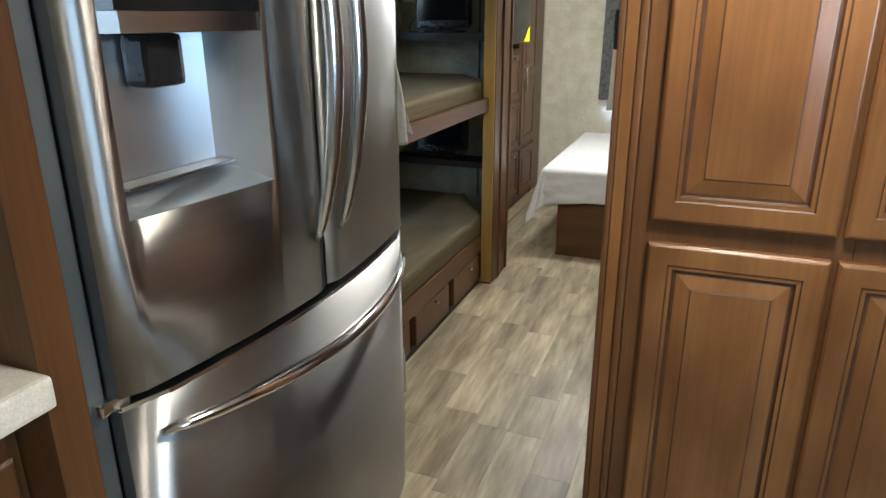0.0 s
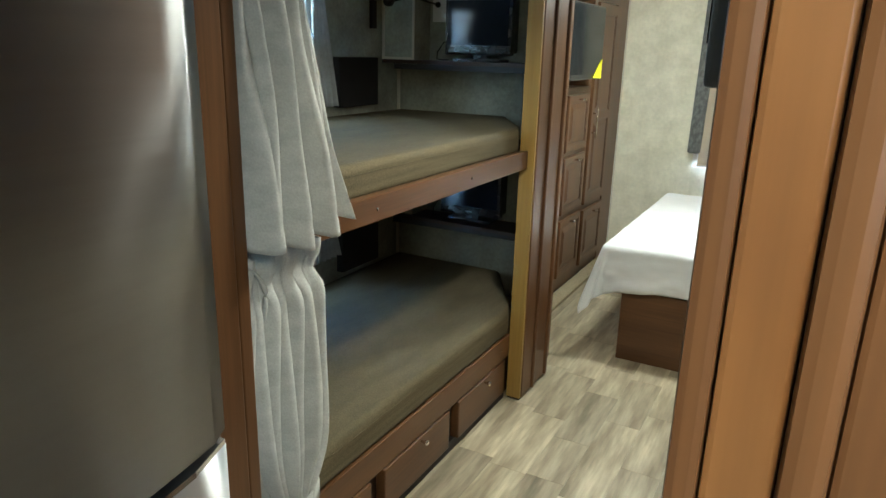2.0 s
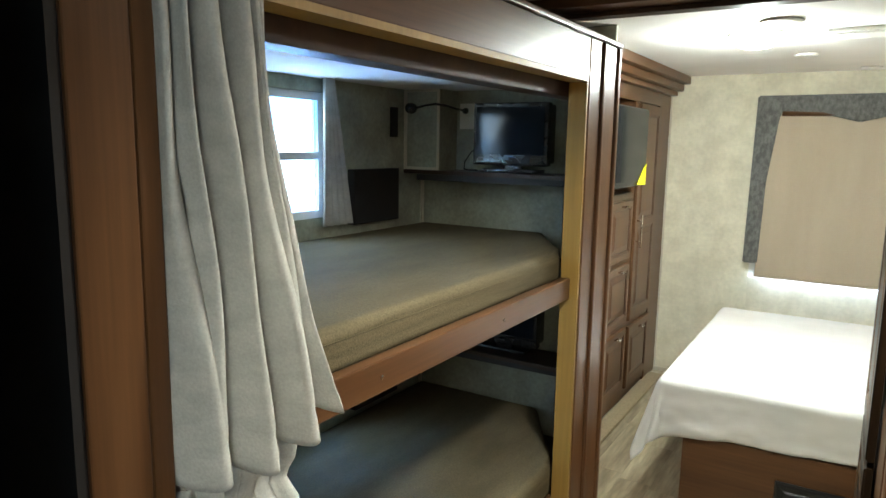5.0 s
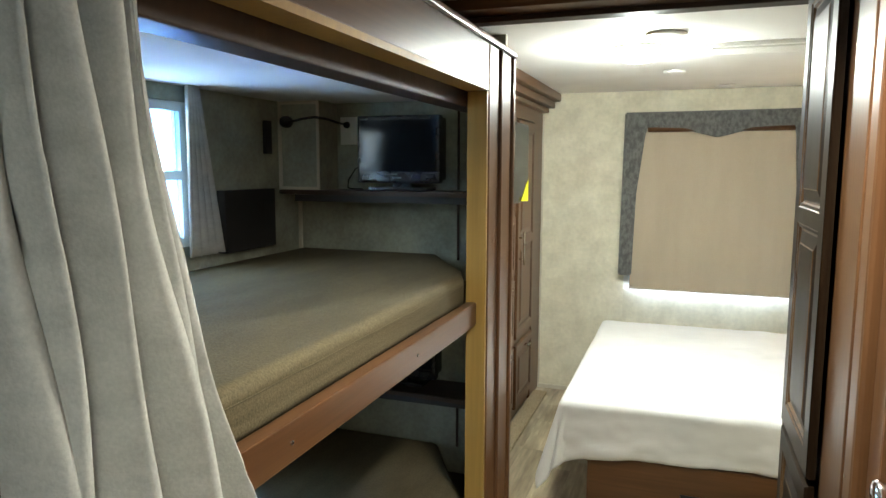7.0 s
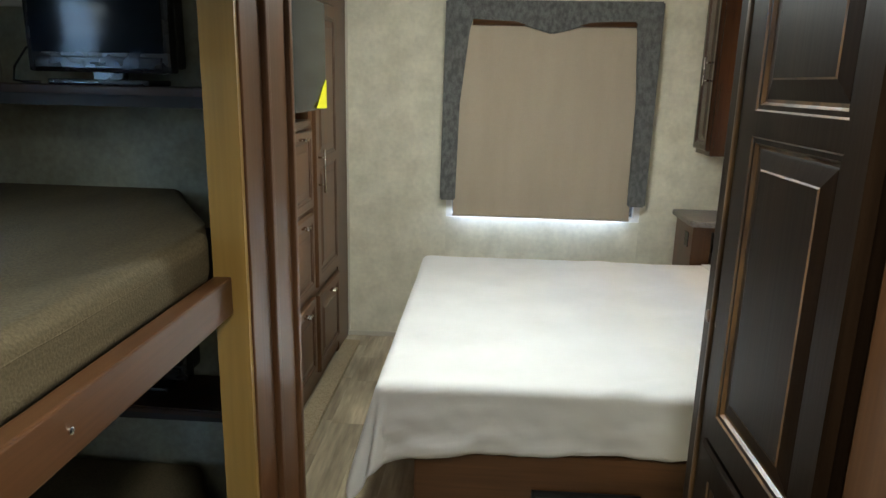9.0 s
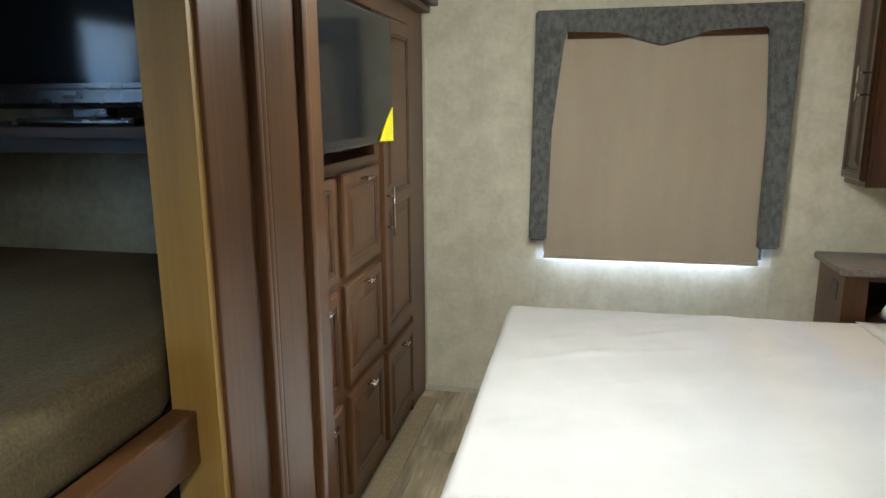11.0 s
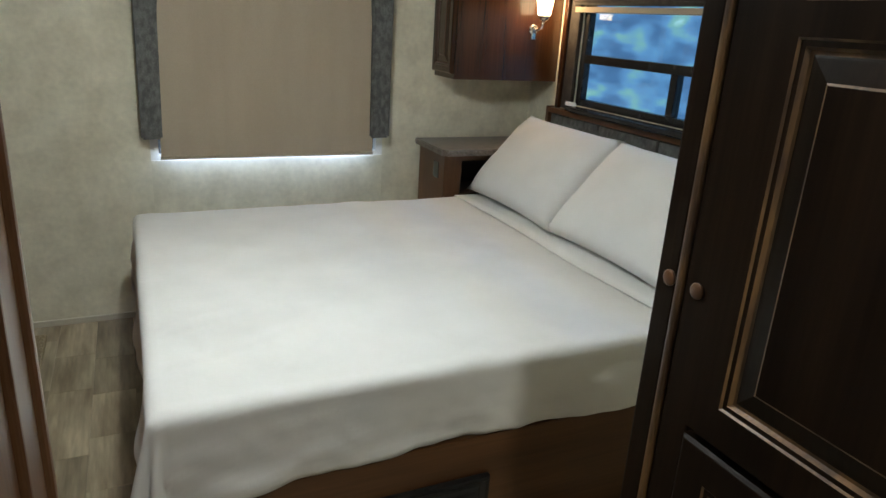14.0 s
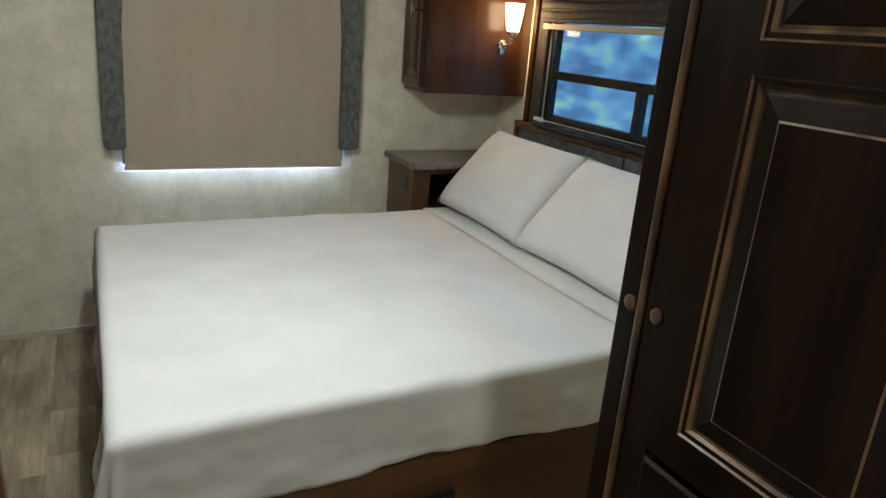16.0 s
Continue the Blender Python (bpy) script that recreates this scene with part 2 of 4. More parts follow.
# ---- builders ----
def thing(name, loc, label, category, group="", kind=""):
    ob = new(name)
    ob.location = loc
    ob.empty_display_size = 0.05
    return tagged(ob, label, category, group, kind)


def base_of(ob):
    p = Vector((0, 0, 0))
    while ob:
        p += ob.location
        ob = ob.parent
    return p


def to_mesh(name, bm, materials, smooth=False):
    me = bpy.data.meshes.new(name)
    bm.normal_update()
    bm.to_mesh(me)
    bm.free()
    for m in materials if isinstance(materials, (list, tuple)) else [materials]:
        me.materials.append(m)
    if smooth:
        me.polygons.foreach_set("use_smooth", [True] * len(me.polygons))
    return me


def part(name, bm, material, parent, label="", smooth=False):
    """One mesh, given in world places, as a part of a thing."""
    bmesh.ops.translate(bm, verts=bm.verts, vec=-base_of(parent))
    ob = new(name, to_mesh(name, bm, material, smooth))
    ob.parent = parent
    if label:
        ob["label"] = label
    return ob


def solid(name, bm, material, label="", category="", group="", kind="", smooth=False):
    """One mesh, given in world places, as a thing of its own with its origin at its base."""
    lo = [min(v.co[k] for v in bm.verts) for k in range(3)]
    hi = [max(v.co[k] for v in bm.verts) for k in range(3)]
    at = Vector(((lo[0] + hi[0]) / 2, (lo[1] + hi[1]) / 2, lo[2]))
    bmesh.ops.translate(bm, verts=bm.verts, vec=-at)
    ob = new(name, to_mesh(name, bm, material, smooth))
    ob.location = at
    return tagged(ob, label, category, group, kind)


def box(x0, x1, y0, y1, z0, z1, bevel=0.0, seg=2, bm=None):
    bm = bm or bmesh.new()
    vs = [bm.verts.new((x, y, z)) for x in (x0, x1) for y in (y0, y1) for z in (z0, z1)]
    fs = [bm.faces.new([vs[k] for k in f]) for f in
          ((0, 1, 3, 2), (4, 6, 7, 5), (0, 4, 5, 1), (2, 3, 7, 6), (0, 2, 6, 4), (1, 5, 7, 3))]
    if bevel:
        es = list({e for f in fs for e in f.edges})
        bmesh.ops.bevel(bm, geom=es, offset=bevel, segments=seg, affect="EDGES", profile=0.6)
    return bm


def tube(points, radius, sides=10, bm=None, flat=1.0, ref=(0, 0, 1)):
    """A round bar along a line of points; radius: one for all, or one a point."""
    bm = bm or bmesh.new()
    pts = [Vector(p) for p in points]
    rings = []
    for i, p in enumerate(pts):
        d = (pts[min(i + 1, len(pts) - 1)] - pts[max(i - 1, 0)]).normalized()
        side = d.cross(Vector(ref))
        if side.length < 0.05:
            side = d.cross(Vector((0, 1, 0)))
        side.normalize()
        up = side.cross(d)
        r = radius[i] if isinstance(radius, (list, tuple)) else radius
        rings.append([bm.verts.new(p + side * r * math.cos(a) + up * r * flat * math.sin(a))
                      for a in (2 * math.pi * k / sides for k in range(sides))])
    for a, b in zip(rings, rings[1:]):
        for k in range(sides):
            bm.faces.new((a[k], b[k], b[(k + 1) % sides], a[(k + 1) % sides]))
    bm.faces.new(rings[0])
    bm.faces.new(rings[-1][::-1])
    bmesh.ops.recalc_face_normals(bm, faces=bm.faces)
    return bm


def lathe(profile, centre, axis="Z", sides=24, bm=None):
    """A turned body: profile of (radius, distance along the axis)."""
    bm = bm or bmesh.new()
    rings = []
    for r, h in profile:
        ring = []
        for k in range(sides):
            a = 2 * math.pi * k / sides
            u, v = r * math.cos(a), r * math.sin(a)
            p = {"Z": (u, v, h), "X": (h, u, v), "Y": (u, h, v)}[axis]
            ring.append(bm.verts.new(Vector(centre) + Vector(p)))
        rings.append(ring)
    for a, b in zip(rings, rings[1:]):
        for k in range(sides):
            bm.faces.new((a[k], a[(k + 1) % sides], b[(k + 1) % sides], b[k]))
    bm.faces.new(rings[0])
    bm.faces.new(rings[-1])
    bmesh.ops.recalc_face_normals(bm, faces=bm.faces)
    return bm


def plane_map(origin, facing):
    """A matrix from (across, up, out) to the world for a front that faces '-y', '+x' or '-x'."""
    u, n = {"-y": ((1, 0, 0), (0, -1, 0)), "+x": ((0, 1, 0), (1, 0, 0)), "-x": ((0, -1, 0), (-1, 0, 0))}[facing]
    v = (0, 0, 1)
    m = Matrix((u, v, n)).transposed().to_4x4()
    m.translation = origin
    return m


def rings(bm, m, w, h, steps, cap=True, marks=(), low=0.0, high=0.0):
    """Nested rectangles (inset, height out of the plane) joined into one moulded front; marks: steps faced in the second material;
    low, high: how much nearer the mouldings lie to the lower and upper edge."""
    loops = []
    for inset, out in steps:
        b, t = max(0.0, inset - low), max(0.0, inset - high)
        loops.append([bm.verts.new(m @ Vector(p)) for p in
                      ((inset, b, out), (w - inset, b, out), (w - inset, h - t, out), (inset, h - t, out))])
    for i, (a, b) in enumerate(zip(loops, loops[1:])):
        for k in range(4):
            f = bm.faces.new((a[k], a[(k + 1) % 4], b[(k + 1) % 4], b[k]))
            f.material_index = 1 if i in marks else 0
    if cap:
        bm.faces.new(loops[-1])
    return bm


def panel_door(parent, m, w, h, border=0.055, thick=0.02, wood=None, name="door", label="", splits=(), glaze=None):
    """A framed door with raised panels and dark glazed grooves, as a part with its panels under it.
    splits: heights of the middles of cross rails."""
    wood, glaze = wood or WOOD_Z, glaze or GLAZE
    edges = [0.0, *splits, h]
    bm = bmesh.new()
    rings(bm, m, w, h, ((0, 0), (0, thick - 0.006), (0.005, thick - 0.001), (0.008, thick)), cap=False)
    spans = []
    for i, (lo, hi) in enumerate(zip(edges, edges[1:])):
        z0, z1 = lo, hi
        mm = m @ Matrix.Translation((0, z0, 0))
        b0 = border
        steps = ((0.008 if len(edges) == 2 else 0.0, thick), (b0 - 0.014, thick), (b0 - 0.011, thick - 0.003), (b0 - 0.004, thick - 0.003), (b0, thick - 0.009))
        if len(edges) > 2:
            steps = ((0.0, thick), *steps[1:])
        cut = (border - 0.034 if i > 0 else 0.0, border - 0.034 if i < len(edges) - 2 else 0.0)
        rings(bm, mm, w, z1 - z0, steps, False, (1, 3), *cut)
        spans.append((mm, z1 - z0, cut))
    ob = part(name, bm, [wood, glaze], parent, label)
    for mm, hh, cut in spans:
        bp = bmesh.new()
        rings(bp, mm, w, hh, ((border - 0.001, thick - 0.0095), (border + 0.005, thick - 0.009), (border + 0.008, thick - 0.008), (border + 0.034, thick - 0.002), (border + 0.037, thick - 0.0005)), True, (0, 3), *cut)
        part("panel", bp, [wood, glaze], ob)
    return ob


def knob_pull(parent, m, at, r=0.011):
    """A small round chrome pull at (across, up) on a front."""
    bm = lathe(((0.004, 0), (0.005, 0.010), (r * 0.8, 0.016), (r, 0.021), (r * 0.85, 0.027), (0.002, 0.029)), (0, 0, 0), "Z", 16)
    bm.transform(m @ Matrix.Translation((at[0], at[1], 0)))
    return part("handle", bm, CHROME, parent, "small chrome pull", smooth=True)


def short_pull(parent, m, at, length=0.05):
    """A short level bar pull on two posts."""
    u, v = at
    bm = tube([m @ Vector((u - length / 2, v, 0.026)), m @ Vector((u + length / 2, v, 0.026))], 0.0065)
    for k in (-1, 1):
        tube([m @ Vector((u + k * length * 0.3, v, 0)), m @ Vector((u + k * length * 0.3, v, 0.026))], 0.005, 8, bm)
    return part("handle", bm, CHROME, parent, "short chrome bar pull", smooth=True)


def bar_pull(parent, m, at, length=0.14):
    """An upright satin bar handle on two posts."""
    u, v = at
    bm = tube([m @ Vector((u, v - length / 2, 0.03)), m @ Vector((u, v + length / 2, 0.03))], 0.0055)
    for s in (-1, 1):
        tube([m @ Vector((u, v + s * length * 0.32, 0)), m @ Vector((u, v + s * length * 0.32, 0.03))], 0.0045, 8, bm)
    return part("handle", bm, NICKEL, parent, "satin nickel bar handle", smooth=True)


# ---- floor, walls, ceiling ----
PAN_X, PAN_Y = -0.120, 1.218
BUNK_X, OUT_X = -1.09, -2.07

floor = solid("floor", box(-2.25, 2.3, -3.2, 6.4, -0.06, -0.004), SUBFLOOR, "patchwork wood-look vinyl plank floor", "floor", kind="structure")
solid("wall_end", box(-1.6, -0.865, END_Y, END_Y + 0.05, 0, CEIL_Z), WALL, "beige mottled wallpaper wall behind the bed", "wall", kind="structure")
solid("wall_end_right", box(0.235, 1.3, END_Y, END_Y + 0.05, 0, CEIL_Z), WALL, "beige mottled wallpaper wall beside the window", "wall", kind="structure")
solid("wall_end_below", box(-0.865, 0.235, END_Y, END_Y + 0.05, 0, 0.75), WALL, "beige mottled wallpaper wall below the window", "wall", kind="structure")
solid("wall_end_above", box(-0.865, 0.235, END_Y, END_Y + 0.05, 1.93, CEIL_Z), WALL, "beige mottled wallpaper wall above the window", "wall", kind="structure")
WIN_Y0, WIN_Y1, WIN_Z0, WIN_Z1 = 4.37, 5.77, 1.065, 1.545
solid("wall_head", box(HEAD_X, HEAD_X + 0.05, 3.6, WIN_Y0, 0, CEIL_Z), WALL, "beige wallpaper wall at the bed head", "wall", kind="structure")
solid("wall_head_far", box(HEAD_X, HEAD_X + 0.05, WIN_Y1, END_Y, 0, CEIL_Z), WALL, "beige wallpaper wall in the corner", "wall", kind="structure")
solid("wall_head_below", box(HEAD_X, HEAD_X + 0.05, WIN_Y0, WIN_Y1, 0, WIN_Z0), WALL, "beige wallpaper wall below the head window", "wall", kind="structure")
solid("wall_head_above", box(HEAD_X, HEAD_X + 0.05, WIN_Y0, WIN_Y1, WIN_Z1, CEIL_Z), WALL, "beige wallpaper wall above the head window", "wall", kind="structure")
solid("ceiling", box(-2.3, 2.3, -3.2, 6.4, CEIL_Z, CEIL_Z + 0.05), CEIL, "white vinyl ceiling", "ceiling", kind="structure")
# the bathroom block between kitchen and bedroom
solid("wall_bath_back", box(-0.05, HEAD_X + 0.05, 3.56, 3.60, 0, CEIL_Z), WALL, "beige wall between bathroom and bedroom", "wall", kind="structure")
# plain kitchen walls behind the camera
solid("wall_kitchen_south", box(-2.2, 2.3, -3.15, -3.1, 0, CEIL_Z), PLAIN, "plain beige kitchen wall", "wall", kind="structure")
solid("wall_kitchen_west", box(-2.2, -2.15, -3.1, 1.7, 0, CEIL_Z), PLAIN, "plain beige kitchen wall", "wall", kind="structure")
# unseen east walls are given dark wood to cut reflections in the fridge
solid("wall_kitchen_east", box(2.15, 2.2, -3.1, -1.6, 0, CEIL_Z), WOOD_Z, "unseen kitchen wall, dark wood to dim fridge reflections", "wall", kind="structure")
solid("wall_kitchen_east_far", box(2.15, 2.2, -0.2, 1.9, 0, CEIL_Z), WOOD_Z, "unseen kitchen wall, dark wood to dim fridge reflections", "wall", kind="structure")
solid("wall_kitchen_east_below", box(2.15, 2.2, -1.6, -0.2, 0, 1.0), WOOD_Z, "unseen kitchen wall below the window, dark wood to dim fridge reflections", "wall", kind="structure")
solid("wall_kitchen_east_above", box(2.15, 2.2, -1.6, -0.2, 1.85, CEIL_Z), PLAIN, "plain beige kitchen wall above the window", "wall", kind="structure")
solid("wall_kitchen_north", box(HEAD_X, 2.2, 1.85, 1.90, 0, CEIL_Z), PLAIN, "plain beige wall behind the pantry", "wall", kind="structure")
# bunk room walls
BW_Y0, BW_Y1 = 2.98, 3.38
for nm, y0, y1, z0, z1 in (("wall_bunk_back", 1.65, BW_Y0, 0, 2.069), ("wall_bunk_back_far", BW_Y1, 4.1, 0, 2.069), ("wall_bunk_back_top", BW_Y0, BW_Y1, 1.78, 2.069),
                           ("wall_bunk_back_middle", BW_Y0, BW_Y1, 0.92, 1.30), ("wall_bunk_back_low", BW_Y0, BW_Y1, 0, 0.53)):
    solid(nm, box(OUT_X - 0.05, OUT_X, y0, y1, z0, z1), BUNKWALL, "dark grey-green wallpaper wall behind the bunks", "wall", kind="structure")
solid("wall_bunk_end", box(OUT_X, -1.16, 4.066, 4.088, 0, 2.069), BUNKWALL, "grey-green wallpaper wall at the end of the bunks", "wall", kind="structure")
for nm, z0, z1 in (("trim", 1.2, 1.45), ("trim", 0.42, 0.67), ("trim", 1.48, 1.83)):
    solid(nm, box(-1.348, -1.340, 4.058, 4.0655, z0, z1), DARKWOOD, "thin dark wallpaper seam strip", "trim", kind="structure")
    solid(nm, box(OUT_X + 0.001, OUT_X + 0.014, 4.052, 4.0655, z0, z1), CREAM, "cream corner strip", "trim", kind="structure")
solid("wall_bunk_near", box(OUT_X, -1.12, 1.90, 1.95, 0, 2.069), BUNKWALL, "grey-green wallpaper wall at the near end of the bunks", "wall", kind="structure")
solid("bunk_ceiling", box(OUT_X, -1.16, 1.95, 4.065, 1.832, 1.86), CEIL, "pale ceiling over the upper bunk", "ceiling", kind="structure")
solid("wall_wardrobe_back", box(-2.1, -2.05, 4.08, 6.26, 0, 2.069), PLAIN, "plain wall behind the wardrobe", "wall", kind="structure")


# ---- bunks ----
def bunk_mattress(z0, z1, label):
    """A foam mattress with its far front corner cut off, on a bunk board."""
    t = thing("bunk_mattress", (-1.6, 2.8, z0), label, "mattress", "bunk mattresses")
    out = [(-2.055, 1.97), (-1.156, 1.97), (-1.154, 3.56), (-1.190, 3.63), (-1.42, 4.045), (-2.055, 4.055)]
    bm = bmesh.new()
    lo = [bm.verts.new((x, y, z0)) for x, y in out]
    hi = [bm.verts.new((x, y, z1)) for x, y in out]
    bm.faces.new(lo[::-1])
    bm.faces.new(hi)
    for k in range(len(out)):
        j = (k + 1) % len(out)
        bm.faces.new((lo[k], lo[j], hi[j], hi[k]))
    bmesh.ops.bevel(bm, geom=list(bm.edges), offset=0.028, segments=5, affect="EDGES", profile=0.5)
    cover = part("cover", bm, MATTRESS, t, smooth=True)
    cover.modifiers.new("even_shading", "WEIGHTED_NORMAL")
    seam = tube([(-1.1556, 2.00 + 0.080 * k, z1 - 0.030 + 0.0008 * math.sin(k * 2.1)) for k in range(20)], 0.0018, 6)
    part("piping", seam, MATTRESS, t, "sewn edge seam")
    return t


bunk_mattress(1.120, 1.226, "brown woven mattress on the upper bunk board")
bunk_mattress(0.312, 0.438, "brown woven mattress on the lower bunk base")

ub = thing("upper_bunk", (-1.6, 2.8, 1.05), "upper bunk board with cherry wood rail", "bunk bed")
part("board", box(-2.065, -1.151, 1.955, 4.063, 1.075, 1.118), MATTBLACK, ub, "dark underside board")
part("rail", box(-1.150, -1.116, 1.955, 3.565, 1.064, 1.138, 0.004), WOOD_Y, ub, "cherry wood rail")
for y in (2.47, 3.05):
    part("screw", lathe(((0.005, 0), (0.005, 0.002), (0.002, 0.003)), (-1.116, y, 1.10), "X", 10), NICKEL, ub)

lb = thing("lower_bunk", (-1.6, 2.8, 0), "cherry wood lower bunk base with three drawers", "bunk bed")
part("body", box(-2.045, -1.185, 1.955, 4.063, 0.0, 0.305), DARKWOOD, lb)
part("rail", box(-1.184, -1.150, 1.985, 3.565, 0.215, 0.318, 0.004), WOOD_Y, lb, "cherry wood rail")
part("kick", box(-1.20, -1.165, 1.985, 3.565, 0.0, 0.045), MATTBLACK, lb, "black toe strip")
for y0 in (2.035, 2.555, 3.075):
    d = part("drawer", box(-1.183, -1.146, y0, y0 + 0.445, 0.048, 0.208, 0.006), WOOD_Y, lb)
    knob_pull(d, plane_map((-1.146, y0, 0.048), "+x"), (0.232, 0.145))
part("screw", lathe(((0.005, 0), (0.005, 0.002), (0.002, 0.003)), (-1.15, 3.481, 0.267), "X", 10), NICKEL, lb)


def bunk_shelf(z, label):
    t = thing("wall_shelf", (-1.6, 3.92, z - 0.025), label, "shelf", "bunk shelves")
    bm = bmesh.new()
    pts = [(-2.065, 4.063), (-1.165, 4.063), (-1.165, 3.84), (-1.30, 3.855), (-1.85, 3.88), (-2.065, 3.90)]
    lo, hi = ([bm.verts.new((x, y, zz)) for x, y in pts] for zz in (z - 0.018, z))
    bm.faces.new(lo)
    bm.faces.new(hi[::-1])
    for k in range(len(pts)):
        bm.faces.new((lo[k], hi[k], hi[(k + 1) % len(pts)], lo[(k + 1) % len(pts)]))
    bmesh.ops.recalc_face_normals(bm, faces=bm.faces)
    bmesh.ops.bevel(bm, geom=list(bm.edges), offset=0.004, segments=2, affect="EDGES")
    part("board", bm, DARKWOOD, t)
    # black strip stands in for the deep shadow under the shelf
    part("shadow_strip", box(-1.98, -1.17, 3.885, 3.90, z - 0.045, z - 0.0185), MATTBLACK, t, "black strip standing for the shelf's shadow")
    return t


bunk_shelf(1.478, "dark walnut corner shelf over the upper bunk")
bunk_shelf(0.698, "dark walnut corner shelf over the lower bunk")


def small_tv(x0, x1, y, z, label):
    """A small flat television on a foot."""
    t = thing("television", ((x0 + x1) / 2, y + 0.06, z), label, "television", "bunk televisions")
    h = 0.292
    part("stand_foot", box(x0 + 0.05, x1 - 0.05, y + 0.0, y + 0.115, z, z + 0.014, 0.005), BLACK, t)
    part("neck", box((x0 + x1) / 2 - 0.035, (x0 + x1) / 2 + 0.035, y + 0.045, y + 0.075, z + 0.012, z + 0.06), BLACK, t)
    part("housing", box(x0, x1, y + 0.012, y + 0.055, z + 0.03, z + h, 0.008), BLACK, t)
    part("back_cover", box(x0 + 0.03, x1 - 0.006, y + 0.05, y + 0.115, z + 0.04, z + h - 0.006, 0.012), BLACK, t)
    part("screen", box(x0 + 0.016, x1 - 0.016, y + 0.008, y + 0.0135, z + 0.075, z + h - 0.018), SOFT_SCREEN, t, "dark glossy screen")
    part("speaker_bar", box(x0 + 0.02, x1 - 0.02, y + 0.007, y + 0.014, z + 0.038, z + 0.066, 0.003), BLACK, t)
    part("maker_badge", box((x0 + x1) / 2 - 0.018, (x0 + x1) / 2 + 0.018, y + 0.004, y + 0.0075, z + 0.048, z + 0.054), GASKET, t, "small grey badge")
    return t


def tv_cable(x, z):
    pts = [(x, 4.02, z + 0.10), (x - 0.03, 4.00, z + 0.085), (x - 0.055, 3.985, z + 0.04), (x - 0.05, 3.97, z + 0.008), (x - 0.02, 3.962, z + 0.005), (x + 0.02, 3.965, z + 0.005)]
    return solid("cable", tube(pts, 0.0028, 7), BLACK, "thin black cable looped behind the small television", "cable", "bunk cables", smooth=True)


small_tv(-1.732, -1.385, 3.94, 1.478, "small black television on the upper bunk shelf")
small_tv(-1.735, -1.400, 3.94, 0.698, "small black television on the lower bunk shelf")

tv_cable(-1.735, 1.478)
tv_cable(-1.738, 0.698)
for z in (1.478, 0.698):
    ch = thing("wall_chase", (-1.95, 3.95, z), "wallpapered box with cream edging on the bunk shelf", "box", "bunk corner boxes")
    top = min(z + 0.38, 1.065) if z < 1 else 1.831
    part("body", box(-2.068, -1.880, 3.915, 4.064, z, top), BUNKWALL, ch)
    for x0, x1, z0, z1 in ((-2.068, -2.053, z, top), (-1.892, -1.880, z, top), (-2.053, -1.892, z, z + 0.012), (-2.053, -1.892, top - 0.012, top)):
        part("edging", box(x0, x1, 3.909, 3.9145, z0, z1), CREAM, ch, "cream edge trim")

ol = thing("outlet_plate", (-1.823, 4.066, 1.66), "white wall plate behind the reading lamp", "outlet")
part("plate", box(-1.862, -1.785, 4.056, 4.068, 1.662, 1.775, 0.003), WHITE, ol)
part("socket", box(-1.840, -1.807, 4.052, 4.0565, 1.68, 1.715, 0.002), WHITE, ol)
rl = thing("reading_lamp", (-1.828, 4.05, 1.735), "black flexible-arm reading lamp fixed to the bunk wall", "lamp")
part("arm", tube([(-1.828, 4.052, 1.742), (-1.830, 3.97, 1.747), (-1.842, 3.905, 1.758), (-1.880, 3.878, 1.764), (-1.930, 3.872, 1.758), (-1.965, 3.868, 1.750), (-1.985, 3.866, 1.747)], 0.005, 8), BLACK, rl, smooth=True)
part("head", lathe(((0.012, -0.03), (0.022, -0.02), (0.024, 0.0), (0.022, 0.012), (0.004, 0.013)), (-1.995, 3.862, 1.746), "Y", 18), BLACK, rl, smooth=True)
part("mount", lathe(((0.012, -0.012), (0.014, -0.004), (0.014, 0)), (-1.828, 4.052, 1.742), "Y", 14), BLACK, rl, smooth=True)

solid("black_board", box(-2.068, -2.03, 3.51, 3.82, 1.26, 1.485, 0.003), MATTBLACK, "matt black board fixed to the bunk wall", "panel", "bunk black boards")
solid("black_board", box(-2.068, -2.03, 3.51, 3.82, 0.46, 0.72, 0.003), MATTBLACK, "matt black board fixed to the bunk wall", "panel", "bunk black boards")
solid("wall_hook", box(-2.068, -2.05, 3.80, 3.84, 1.62, 1.75, 0.004), MATTBLACK, "small black plate on the bunk wall", "plate")


